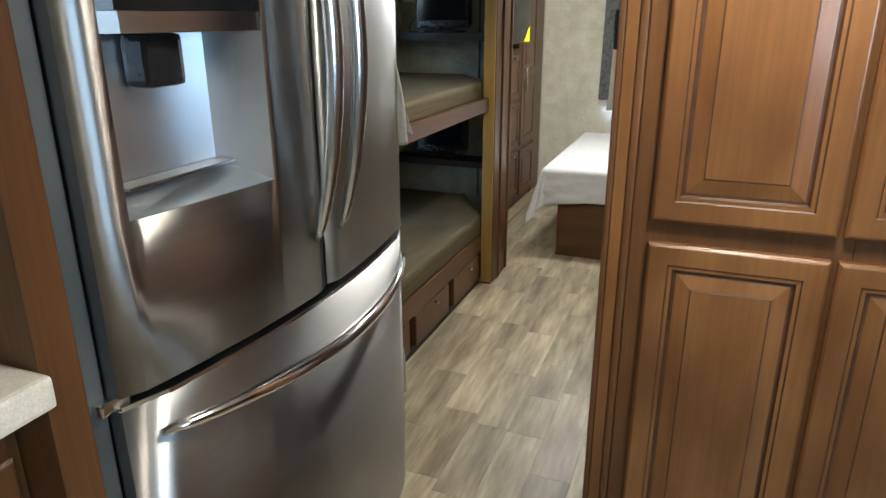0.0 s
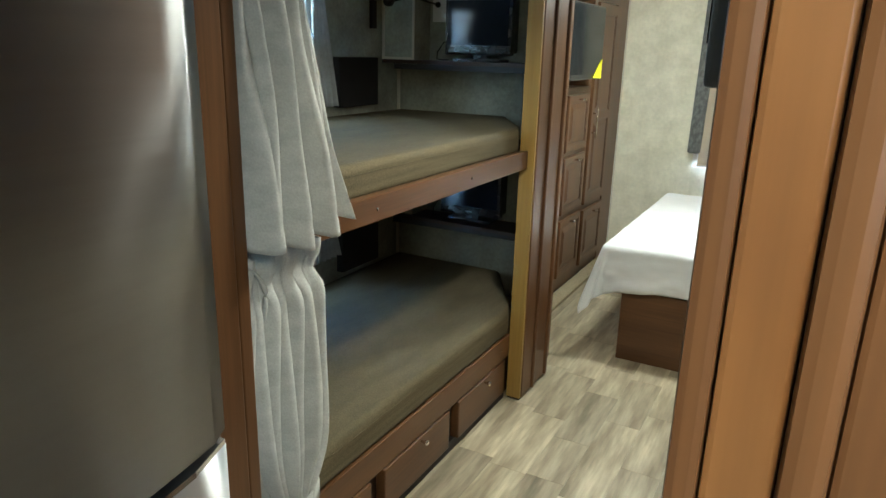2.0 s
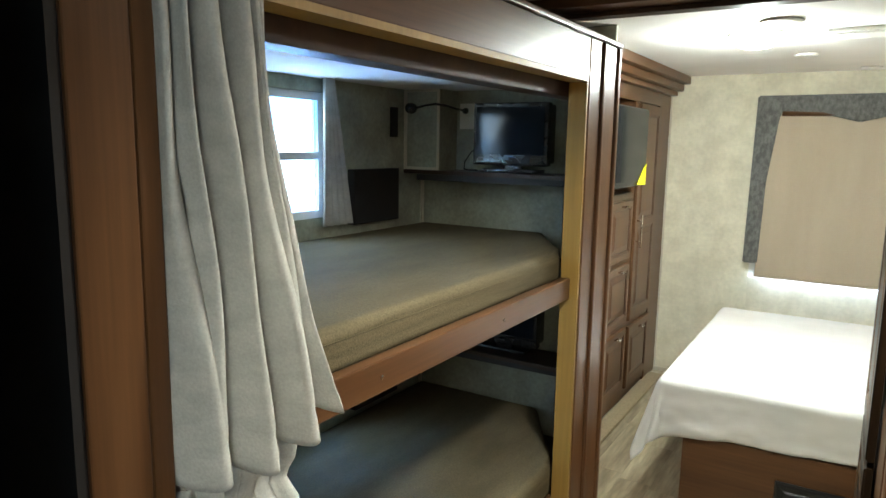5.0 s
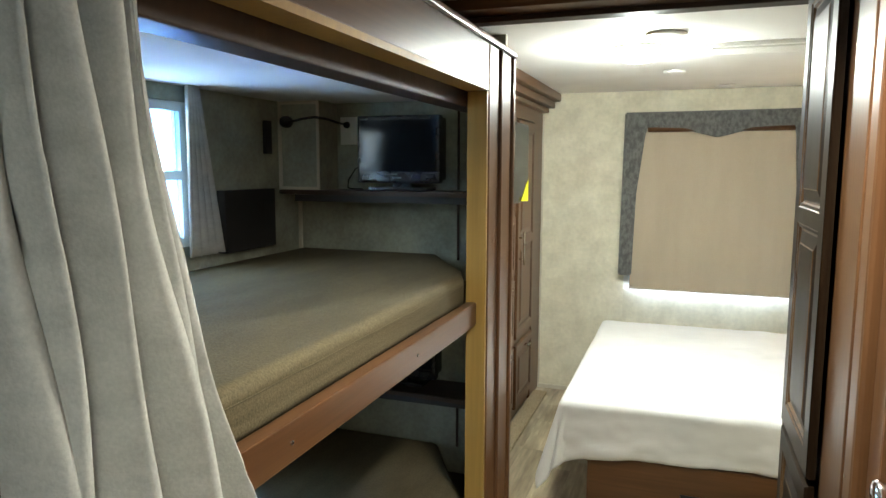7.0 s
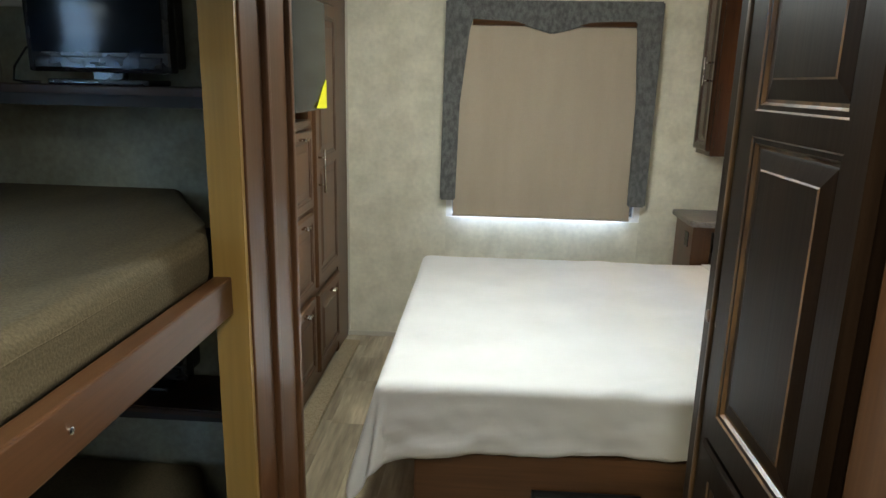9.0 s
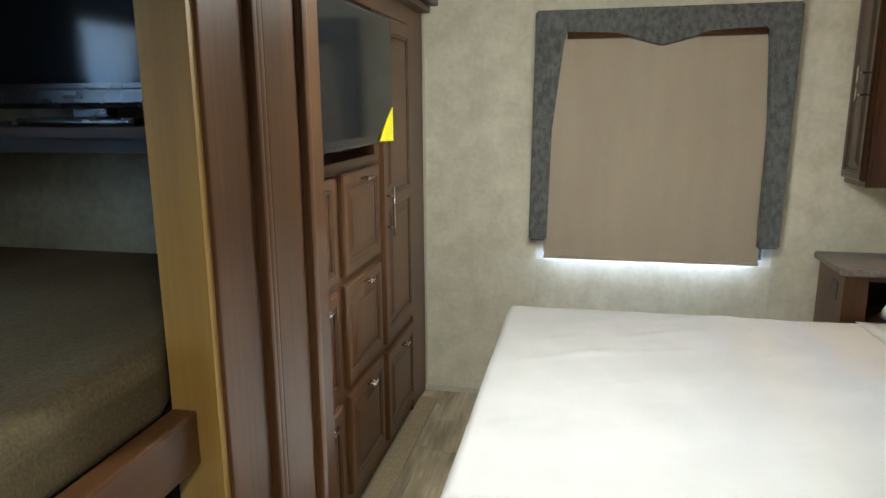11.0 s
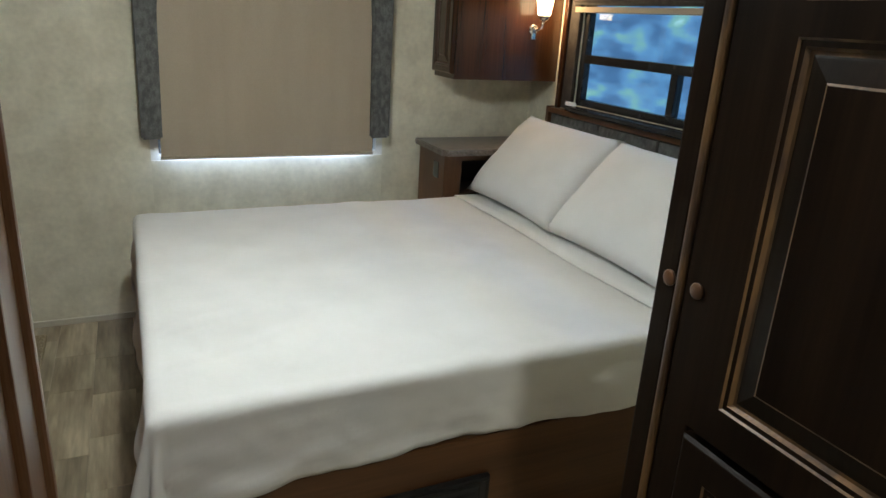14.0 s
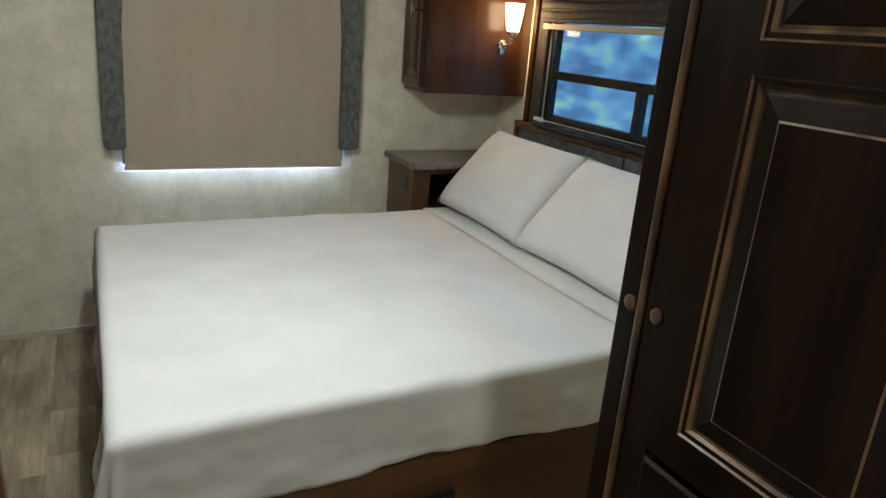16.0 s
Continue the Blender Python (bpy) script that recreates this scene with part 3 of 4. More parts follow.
def bunk_window(z0, z1, k):
    w = thing("window_%d" % k, (OUT_X, 3.14, z0), "bright bunk window with pale frame", "window", kind="structure")
    for nm, b in (("frame_side", (BW_Y0, BW_Y0 + 0.03, z0, z1)), ("frame_side", (BW_Y1 - 0.03, BW_Y1, z0, z1)), ("frame_rail", (BW_Y0 + 0.03, BW_Y1 - 0.03, z0, z0 + 0.03)),
                  ("frame_rail", (BW_Y0 + 0.03, BW_Y1 - 0.03, z1 - 0.03, z1)), ("frame_rail", (BW_Y0 + 0.03, BW_Y1 - 0.03, (z0 + z1) / 2 - 0.015, (z0 + z1) / 2 + 0.015))):
        part(nm, box(OUT_X - 0.045, OUT_X - 0.01, *b), WHITE, w)
    pane = part("pane", box(OUT_X - 0.03, OUT_X - 0.026, BW_Y0 + 0.03, BW_Y1 - 0.03, z0 + 0.03, z1 - 0.03), GLASS, w)
    pane.visible_shadow = False
    solid("backdrop_bunk_window", box(OUT_X - 0.5, OUT_X - 0.49, 2.2, 4.2, z0 - 0.3, z1 + 0.3), SKYGLOW, "bright daylight outside the bunk window", "backdrop", kind="structure")


bunk_window(1.30, 1.78, 1)
bunk_window(0.53, 0.92, 2)


def cloth(rows, name, parent, material, label=""):
    """A sheet through rows of points, with thickness."""
    bm = bmesh.new()
    grid = [[bm.verts.new(p) for p in r] for r in rows]
    for a, b in zip(grid, grid[1:]):
        for k in range(len(a) - 1):
            bm.faces.new((a[k], a[k + 1], b[k + 1], b[k]))
    ob = part(name, bm, material, parent, label, smooth=True)
    so = ob.modifiers.new("thickness", "SOLIDIFY")
    so.thickness = 0.003
    return ob


# small window curtain beside each bunk window
for z0, z1 in ((1.27, 1.84), (0.56, 0.96)):
    wc = thing("window_curtain", (OUT_X + 0.03, 3.4, z0), "short linen curtain gathered beside the bunk window", "curtain", "bunk window curtains")
    rows = []
    for i in range(13):
        f = i / 12
        z = z1 + (z0 - z1) * f
        rows.append([(OUT_X + 0.035 + 0.014 * math.sin(k * 1.25 + 0.4 * f), 3.335 + (0.05 + 0.145 * f) * k / 24 - 0.02 * f, z) for k in range(25)])
    cloth(rows, "cloth", wc, CURTAIN)


# ---- bunk front: posts, header, pilaster ----
pl = thing("bunk_face_frame", (BUNK_X, 3.72, 0), "cherry wood face frame and pilaster with oak edge around the bunks", "face frame")
part("oak_edge", box(-1.152, -1.088, 3.566, 3.580, 0.012, 1.805), OAK, pl, "raw oak edge")
part("post_base", box(-1.150, -1.092, 3.572, 3.60, 0.0, 0.012), MATTBLACK, pl)
part("pilaster_core", box(-1.152, -1.100, 3.581, 3.885, 0.0, 1.95), WOOD_Z, pl)
for y0, y1, x1, bev in ((3.581, 3.690, -1.084, 0.004), (3.694, 3.712, -1.074, 0.007), (3.714, 3.738, -1.079, 0.009), (3.742, 3.852, -1.084, 0.004), (3.855, 3.884, -1.074, 0.010)):
    part("pilaster_moulding", box(-1.1, x1, y0, y1, 0.012, 1.95, bev, 3), WOOD_Z, pl)
part("pilaster_return", box(-1.157, -1.141, 3.886, 4.0885, 0.0, 1.95), WOOD_Z, pl)
part("header", box(-1.15, -1.086, 1.88, 3.575, 1.822, 1.95, 0.003), WOOD_Y, pl, "cherry wood header")
part("header_oak_strip", box(-1.153, -1.083, 1.88, 3.565, 1.806, 1.8215), OAK, pl, "raw oak edge")
part("header_cap", box(-1.16, -1.072, 1.88, 3.89, 1.951, 1.968, 0.005), WOOD_Y, pl)
part("curtain_track", box(-1.24, -1.165, 1.96, 3.98, 1.76, 1.831, 0.004), DARKWOOD, pl, "dark curtain track behind the header")
# near post
part("near_post", box(-1.15, -1.03, 1.780, 1.862, 0.0, 2.069, 0.003), WOOD_Z, pl)
part("near_post_trim", box(-1.15, -1.032, 1.866, 1.896, 0.0, 2.069, 0.003), WOOD_Z, pl)


def ruffle(name, label, spine, z_top, z_bot, group):
    """A hanging bunk curtain. spine(f, s): the place across for height share f and cloth share s."""
    t = thing(name, (*spine(1.0, 0.5)[:2], z_bot(0.5)), label, "curtain", group)
    rows = []
    for i in range(61):
        f = i / 60
        row = []
        for k in range(161):
            s = k / 160
            x, y = spine(f, s)
            row.append((x, y, z_top + (z_bot(s) - z_top) * f))
        rows.append(row)
    cloth(rows, "cloth", t, CURTAIN)
    return t


def upper_spine(f, s):
    spread = 0.187 + 0.098 * f ** 1.5
    y = 1.893 + spread * s + 0.015 * f
    ease = f * f * (3 - 2 * f)
    # narrow pleats at the track melt into three wide lobes at the hem
    wide = s * 3.3 * 2 * math.pi + 1.1 * math.sin(2.6 * s + 0.7) + 1.1 * f - 0.6
    tight = s * 8.0 * 2 * math.pi + 1.6 * math.sin(5 * s)
    deep = 0.024 + 0.036 * ease
    fold = deep * (2.1 * abs(math.sin(wide / 2)) ** 0.75 - 1.2 + 0.16 * math.sin(2 * wide + 0.9 + f))
    fold += 0.030 * (1 - ease) ** 0.7 * (2 * abs(math.sin(tight / 2 + 0.4 * math.sin(2 * f))) ** 0.8 - 1) + 0.005 * math.sin(s * 29 + 5 * f) * (1 - 0.5 * f) + 0.004 * math.sin(f * 11 + s * 9)
    hem = 0.003 * math.exp(-((f - 0.925) / 0.012) ** 2)
    return (-1.056 + fold - hem + 0.025 * f, y - 0.12 * deep * math.sin(wide) + 0.008 * (1 - ease) * math.cos(tight))


ruffle("bunk_curtain", "pale linen curtain bunched at the end of the upper bunk", upper_spine, 1.800, lambda s: 1.142 - 0.018 * math.sin(math.pi * s) - 0.012 * math.sin(s * 18.8 + 1.0) + 0.016 * s, "bunk curtains")


def lower_spine(f, s):
    waist = 0.095 * math.exp(-((f - 0.63) / 0.11) ** 2)
    head = math.exp(-((f - 0.065) / 0.025) ** 2)
    spread = 0.25 - waist * 1.2 - 0.03 * f - 0.03 * head + 0.18 * max(0, f - 0.66)
    y = 1.905 + waist * 0.75 + 0.015 * head + spread * s
    sway = 0.05 * math.sin(math.pi * min(1, f / 0.63)) * (s - 0.5)
    wave = s * 7.0 * 2 * math.pi + 1.8 * math.sin(3 * s) + 3.2 * f * (0.5 - s)
    tight = s * 13.0 * 2 * math.pi + math.sin(7 * s)
    ruffled = max(0.0, 1 - f / 0.12)
    fold = (2 * abs(math.sin(wave / 2)) ** 0.8 - 1) * (0.030 + 0.012 * f) + 0.30 * (0.030 + 0.012 * f) * math.sin(2 * wave + 1.0) + 0.011 * math.sin(s * 23 + 7 * f)
    fold = fold * (1 - 0.5 * ruffled) + 0.016 * ruffled * math.sin(tight)
    return (-1.088 + fold * (1 - 5 * waist) * (1 - 0.55 * head) + 0.01 * f, y + sway - 0.009 * math.sin(wave) * (1 - 5 * waist))


lc = ruffle("bunk_curtain", "pale linen curtain tied back at the end of the lower bunk", lower_spine, 1.102, lambda s: 0.035, "bunk curtains")
hook = [(-1.06, 1.925 + 0.006 * k + 0.02 * math.sin(k * 0.5), 1.085 - 0.016 * k) for k in range(9)]
part("tie_strap", tube(hook, [0.008] * 8 + [0.005], 8, flat=0.5), CURTAIN, lc, "loose linen strap", smooth=True)
tie = []
for k in range(25):
    a = 2 * math.pi * k / 24
    tie.append((-1.090 + 0.044 * math.cos(a), 2.050 + 0.098 * math.sin(a), 0.425 + 0.014 * math.sin(a) + 0.005 * math.sin(3 * a)))
bm = bmesh.new()
lo = [bm.verts.new((x, y, z - 0.024)) for x, y, z in tie]
hi = [bm.verts.new((x, y, z + 0.024)) for x, y, z in tie]
for k in range(24):
    bm.faces.new((lo[k], lo[k + 1], hi[k + 1], hi[k]))
tb = part("tie_band", bm, CURTAIN, lc, "linen tie-back band", smooth=True)
tb.modifiers.new("thickness", "SOLIDIFY").thickness = 0.006

# ---- fridge ----
FY0, FY1, FS, FTOP, FBOT = 0.508, 1.552, 0.997, 1.95, 0.14
FYC = (FY0 + FY1) / 2


def fridge_front(y):
    return -0.735 + 0.055 * (1 - ((y - FYC) / (FY1 - FYC)) ** 2)


def curved_door(y0, y1, z0, z1, hole=None):
    """A bowed door front with rounded edges; hole: y and z span of a recess."""
    bm = bmesh.new()
    ys = sorted({y0 + (y1 - y0) * k / 14 for k in range(15)} | ({hole[0], hole[1]} if hole else set()))
    zs = [z0, z1] if not hole else [z0, hole[2], hole[3], z1]
    grid = {}
    for y in ys:
        for z in zs:
            edge = min(y - y0, y1 - y)
            grid[y, z] = bm.verts.new((fridge_front(y) - 0.012 * max(0, 1 - edge / 0.012) ** 2, y, z))
    for a, b in zip(ys, ys[1:]):
        for c, d in zip(zs, zs[1:]):
            if hole and hole[0] <= a and b <= hole[1] and c == hole[2]:
                continue
            bm.faces.new((grid[a, c], grid[b, c], grid[b, d], grid[a, d]))
    bmesh.ops.recalc_face_normals(bm, faces=bm.faces)
    r = bmesh.ops.extrude_face_region(bm, geom=list(bm.faces))
    for v in r["geom"]:
        if isinstance(v, bmesh.types.BMVert):
            v.co.x = -0.805
    bmesh.ops.recalc_face_normals(bm, faces=bm.faces)
    return bm


fr = thing("refrigerator", (-1.1, FYC, 0.0), "stainless steel french-door refrigerator with water dispenser and freezer drawer", "refrigerator")
part("cabinet_body", box(-1.55, -0.812, FY0 + 0.005, FY1 - 0.005, 0.03, FTOP, 0.01), GASKET, fr, "dark grey cabinet body")
part("kick_plate", box(-0.84, -0.79, FY0 + 0.03, FY1 - 0.03, 0.0, FBOT - 0.02), BLACK, fr, "black toe grille")
DH = (0.562, 0.874, 1.287, 1.735)
ld = part("left_door", curved_door(FY0, FYC + 0.012, FS + 0.012, FTOP, DH), STEEL, fr, "brushed steel door with dispenser", smooth=False)
rd = part("right_door", curved_door(FYC + 0.018, FY1, FS + 0.012, FTOP), STEEL, fr)
fd = part("freezer_drawer", curved_door(FY0, FY1, FBOT, FS - 0.012), STEEL, fr)
for ob in (ld, rd, fd):
    ob.data.polygons.foreach_set("use_smooth", [abs(p.normal.z) < 0.5 and p.normal.x > 0.5 for p in ob.data.polygons])
part("drawer_trim", curved_door(FY0 + 0.002, FY1 - 0.002, FS - 0.013, FS - 0.004), STEEL_BRIGHT, fr, "bright trim line")
part("hinge", box(-0.80, -0.755, FY0 - 0.028, FY0 + 0.03, FS - 0.01, FS + 0.012, 0.004), STEEL_BRIGHT, fr)
part("door_gap", box(-0.80, -0.70, FYC + 0.0125, FYC + 0.0175, FS + 0.012, FTOP), GASKET, fr)
# dispenser
bm = bmesh.new()
y0, y1, z0, z1 = DH[0], DH[1], DH[2], 1.552
fx0, fx1 = fridge_front(y0), fridge_front(y1)
a = [bm.verts.new(p) for p in ((fx0, y0, z0), (fx1, y1, z0), (fx1, y1, z1), (fx0, y0, z1))]
b = [bm.verts.new(p) for p in ((-0.79, y0 + 0.025, z0 + 0.035), (-0.79, y1 - 0.03, z0 + 0.035), (-0.79, y1 - 0.03, z1), (-0.79, y0 + 0.025, z1))]
for k in range(4):
    bm.faces.new((a[k], a[(k + 1) % 4], b[(k + 1) % 4], b[k]))
bm.faces.new(b)
part("dispenser_recess", bm, RECESS, ld, "bright steel dispenser recess, window blue put in its colour")
def bowed_piece(name, ya, yb, za, zb, proud, material, label=""):
    bm = curved_door(ya, yb, za, zb)
    bmesh.ops.translate(bm, verts=bm.verts, vec=(proud, 0, 0))
    return part(name, bm, material, ld, label)


bowed_piece("dispenser_panel", y0 + 0.002, y1 - 0.002, 1.584, 1.733, 0.003, SCREEN, "black glass control panel")
bowed_piece("dispenser_lip", y0 + 0.001, y1 - 0.001, 1.553, 1.583, 0.010, STEEL)
part("dispenser_nozzle", box(-0.79, -0.735, 0.655, 0.735, 1.47, 1.552, 0.012), BLACK, ld, "black nozzle block")
part("drip_tray", box(-0.785, -0.745, y0 + 0.03, y1 - 0.03, z0 + 0.036, z0 + 0.041), STEEL, ld)
for k in range(3):
    ya = 0.60 + 0.09 * k
    bowed_piece("panel_mark", ya, ya + (0.055 if k == 1 else 0.015), 1.63, 1.634, 0.0045, WHITE, "pale indicator mark")
# handles


def door_handle(parent, y):
    """A long blade handle that bows out and tapers into the door at both ends."""
    pts, rad = [], []
    for k in range(33):
        f = k / 32
        z = 1.13 + (1.92 - 1.13) * f
        pts.append((fridge_front(y) + 0.002 + 0.066 * math.sin(math.pi * f) ** 0.75, y, z))
        rad.append(0.006 + 0.011 * math.sin(math.pi * f) ** 0.5)
    part("handle", tube(pts, rad, 14, flat=1.3, ref=(0, 1, 0)), STEEL_BRIGHT, parent, "bowed satin steel handle", smooth=True)


door_handle(ld, FYC - 0.035)
door_handle(rd, FYC + 0.065)
pts = [(fridge_front(FY0 + 0.05 + (FY1 - FY0 - 0.10) * k / 24) + 0.004 + 0.058 * math.sin(math.pi * k / 24) ** 0.75, FY0 + 0.05 + (FY1 - FY0 - 0.10) * k / 24,
        0.925 - 0.012 * math.sin(math.pi * k / 24)) for k in range(25)]
part("handle", tube(pts, [0.007 + 0.009 * math.sin(math.pi * k / 24) ** 0.5 for k in range(25)], 14), CHROME, fd, "bowed chrome drawer handle", smooth=True)

fs = thing("fridge_surround", (-1.0, 0.45, 0), "cherry wood surround panel beside the refrigerator", "panel")
part("near_stile", box(-1.55, -0.765, 0.405, 0.470, 0.0, 2.069, 0.004), WOOD_Z, fs)
# gap strip and black panels colour in the shade around the refrigerator
part("gap_strip", box(-1.0, -0.775, 0.472, 0.505, 0.0, 2.069), GASKET, fs, "dark grey strip for the shaded gap beside the refrigerator")
part("recess_panel", box(-1.55, -1.50, 0.505, 1.765, 0.0, 2.069), MATTBLACK, fs, "black panel standing for the shaded fridge recess")
part("shaded_return", box(-1.55, -1.034, 1.765, 1.779, 0.0, 2.069), MATTBLACK, fs)
part("top_panel", box(-1.55, -0.80, 0.506, 1.736, 1.98, 2.069), WOOD_Y, fs)

kc = thing("kitchen_cabinet", (-1.0, 0.1, 0), "cherry wood base cabinet under a white counter", "cabinet")
part("body", box(-1.45, -0.84, -0.6, 0.40, 0.0, 1.06), WOOD_Z, kc)
panel_door(kc, plane_map((-0.84, -0.02, 0.25), "+x"), 0.40, 0.72)
solid("countertop", box(-1.45, -0.735, -0.6, 0.402, 1.062, 1.112, 0.008), COUNTER, "white speckled solid-surface countertop", "countertop")

# ---- pantry ----
pn = thing("pantry_cabinet", (0.45, 1.5, 0), "tall glazed cherry wood pantry cabinet with raised-panel doors", "cabinet")
part("carcass", box(PAN_X + 0.02, 1.15, PAN_Y + 0.006, 1.84, 0.0, 2.069), WOOD_Z, pn)
part("corner_strip", box(PAN_X, -0.107, PAN_Y - 0.004, 1.80, 0.0, 2.069, 0.004), WOOD_Z, pn)
part("stile", box(-0.1065, -0.0805, PAN_Y - 0.004, PAN_Y + 0.02, 0.0, 2.069, 0.003), MAPLE_Z, pn)
part("bead", box(-0.080, -0.064, PAN_Y - 0.010, PAN_Y + 0.02, 0.0, 2.069, 0.005), WOOD_Z, pn)
part("inner_stile", box(-0.063, 0.34, PAN_Y + 0.0, PAN_Y + 0.02, 0.0, 2.069, 0.003), WOOD_Z, pn)
part("inner_stile", box(0.34, 1.15, PAN_Y + 0.0, PAN_Y + 0.02, 0.0, 2.069, 0.003), WOOD_Z, pn)
for x0 in (-0.026, 0.318, 0.70):
    panel_door(pn, plane_map((x0, PAN_Y, 1.185), "-y"), 0.332, 0.84, 0.056, wood=MAPLE_Z)
    panel_door(pn, plane_map((x0, PAN_Y, 0.12), "-y"), 0.332, 1.018, 0.056, wood=MAPLE_Z)
cp = thing("control_panel", (PAN_X - 0.018, 1.47, 1.503), "small dark blue-grey control box on the pantry side", "control panel")
part("housing", box(PAN_X - 0.036, PAN_X - 0.0005, 1.425, 1.520, 1.503, 1.588, 0.004), GASKET, cp)
part("display", box(PAN_X - 0.0385, PAN_X - 0.0362, 1.437, 1.508, 1.530, 1.578, 0.001), SCREEN, cp, "dark display window")

# ---- bathroom wall, door and closet ----
solid("wall_bath_corridor", box(-0.135, -0.100, 1.80, 2.01, 0, CEIL_Z), WOOD_Z, "cherry wood panelled corridor wall", "wall", kind="structure")
bd = thing("door_1", (-0.12, 2.4, 0), "closed cherry wood bathroom door with chrome lever", "door", kind="structure")
part("jamb", box(-0.150, -0.085, 2.01, 2.08, 0.0, 2.069, 0.004), WOOD_Z, bd)
leaf = part("leaf", box(-0.142, -0.107, 2.083, 2.795, 0.01, 2.02, 0.002), WOOD_Z, bd)
rings(bm := bmesh.new(), plane_map((-0.142, 2.18, 1.15), "+x") @ Matrix.Scale(-1, 4, (0, 0, 1)), 0.50, 0.76, ((0, -0.001), (0, 0.004), (0.01, 0.006), (0.016, 0.002), (0.022, 0.001)), marks=(2,))
part("panel_moulding", bm, [WOOD_Z, GLAZE], leaf)
part("jamb", box(-0.165, -0.085, 2.798, 2.88, 0.0, 2.069, 0.006), WOOD_Z, bd)
part("casing", box(-0.188, -0.085, 2.882, 2.95, 0.0, 2.069, 0.010), WOOD_Z, bd)
part("screw", lathe(((0.004, 0), (0.004, 0.002), (0.001, 0.003)), (-0.190, 2.928, 0.987), "X", 8), NICKEL, bd)
part("door_handle", lathe(((0.030, 0.002), (0.030, -0.004), (0.016, -0.008), (0.011, -0.015), (0.012, -0.025), (0.019, -0.036), (0.025, -0.046), (0.024, -0.052), (0.016, -0.056), (0.002, -0.057)), (-0.142, 2.706, 1.054), "X", 24), CHROME, bd, "chrome door knob", smooth=True)
part("strike_plate", box(-0.1445, -0.1415, 2.755, 2.785, 0.985, 1.115, 0.001), NICKEL, bd)

cl = thing("closet_cabinet", (0.0, 3.3, 0), "tall wood closet with raised-panel doors at the bedroom entrance, shade put in its colour", "cabinet")
part("carcass", box(-0.175, -0.05, 2.97, 3.628, 0.0, 2.069), SHADED_WOOD, cl)
part("stile", box(-0.190, -0.175, 2.952, 3.138, 0.0, 2.069, 0.004), WOOD_Z, cl, "lighter cherry stile")
part("end_stile", box(-0.195, -0.175, 3.573, 3.628, 0.0, 2.069, 0.004), SHADED_WOOD, cl)
part("bead", box(-0.2, -0.175, 3.6305, 3.644, 0.0, 2.069, 0.005), WORN_GLEAM, cl, "worn golden bead with a gleam in its colour")
part("corner_post", box(-0.195, -0.05, 3.646, 3.688, 0.0, 2.069, 0.004), SHADED_WOOD, cl)
part("rail", box(-0.195, -0.175, 3.138, 3.573, 0.0, 0.10), SHADED_WOOD, cl)
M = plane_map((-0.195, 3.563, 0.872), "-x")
panel_door(cl, M, 0.405, 1.17, 0.070, splits=(0.578,), wood=SHADED_WOOD, glaze=WORN_GLEAM)
panel_door(cl, plane_map((-0.195, 3.563, 0.08), "-x"), 0.405, 0.775, 0.070, wood=SHADED_WOOD, glaze=WORN_GLEAM)
for y in (3.660, 3.602):
    part("bumper", lathe(((0.013, 0), (0.013, -0.002), (0.010, -0.004), (0.001, -0.0045)), (-0.195, y, 1.068), "X", 18), WOOD_Z, cl, "round brown screw cover", smooth=True)

# ---- beam over the bedroom entrance ----
bmn = thing("ceiling_beam", (-0.6, 3.58, 2.018), "dark wood beam across the bedroom entrance", "beam")
part("board", box(-1.45, -0.05, 3.50, 3.66, 2.035, 2.069, 0.004), WOOD_X, bmn)
part("lower_strip", box(-1.45, -0.05, 3.60, 3.662, 2.018, 2.0345, 0.003), DARKWOOD, bmn, "dark strip")

# ---- wardrobe ----
WX = -1.44
wd = thing("wardrobe", (-1.7, 5.1, 0), "cherry wood built-in wardrobe with drawers and a television niche", "wardrobe")
part("carcass", box(-2.04, WX - 0.02, 4.09, END_Y - 0.004, 0.0, 1.315), WOOD_Z, wd)
part("stile", box(WX - 0.02, WX, 4.09, 4.575, 0.0, 1.94, 0.002), WOOD_Z, wd)
part("end_stile", box(WX - 0.02, WX, 5.925, END_Y - 0.004, 0.0, 1.94, 0.002), WOOD_Z, wd)
part("face", box(WX - 0.0195, WX - 0.006, 4.575, 5.925, 0.03, 1.315), WOOD_Z, wd)
part("niche_side", box(-2.04, WX, 5.375, 5.435, 1.316, 1.94), WOOD_Z, wd)
part("niche_back", box(-1.80, -1.78, 4.575, 5.375, 1.316, 1.94), DARKWOOD, wd)
part("door_backing", box(-2.04, WX - 0.02, 5.436, 5.925, 1.316, 1.94), WOOD_Z, wd)
part("niche_shelf", box(-1.80, WX + 0.012, 4.575, 5.375, 1.300, 1.330, 0.005), WOOD_Y, wd)
part("top_rail", box(WX - 0.02, WX + 0.004, 4.575, 5.925, 1.86, 1.94), WOOD_Y, wd)
cols = ((4.59, 4.905), (4.968, 5.385))
for y0, y1 in cols:
    for z0, z1 in ((0.935, 1.285), (0.540, 0.905), (0.120, 0.500)):
        m = plane_map((WX - 0.004, y0, z0), "+x")
        d = panel_door(wd, m, y1 - y0, z1 - z0, 0.052, name="drawer", wood=WOOD_Z)
        short_pull(d, m @ Matrix.Translation((0, 0, 0.02)), ((y1 - y0) / 2, z1 - z0 - 0.030))
m = plane_map((WX - 0.004, 5.445, 0.525), "+x")
d = panel_door(wd, m, 0.465, 1.325, 0.070, splits=(0.60,), wood=WOOD_Z)
bar_pull(d, m @ Matrix.Translation((0, 0, 0.02)), (0.035, 0.56), 0.20)
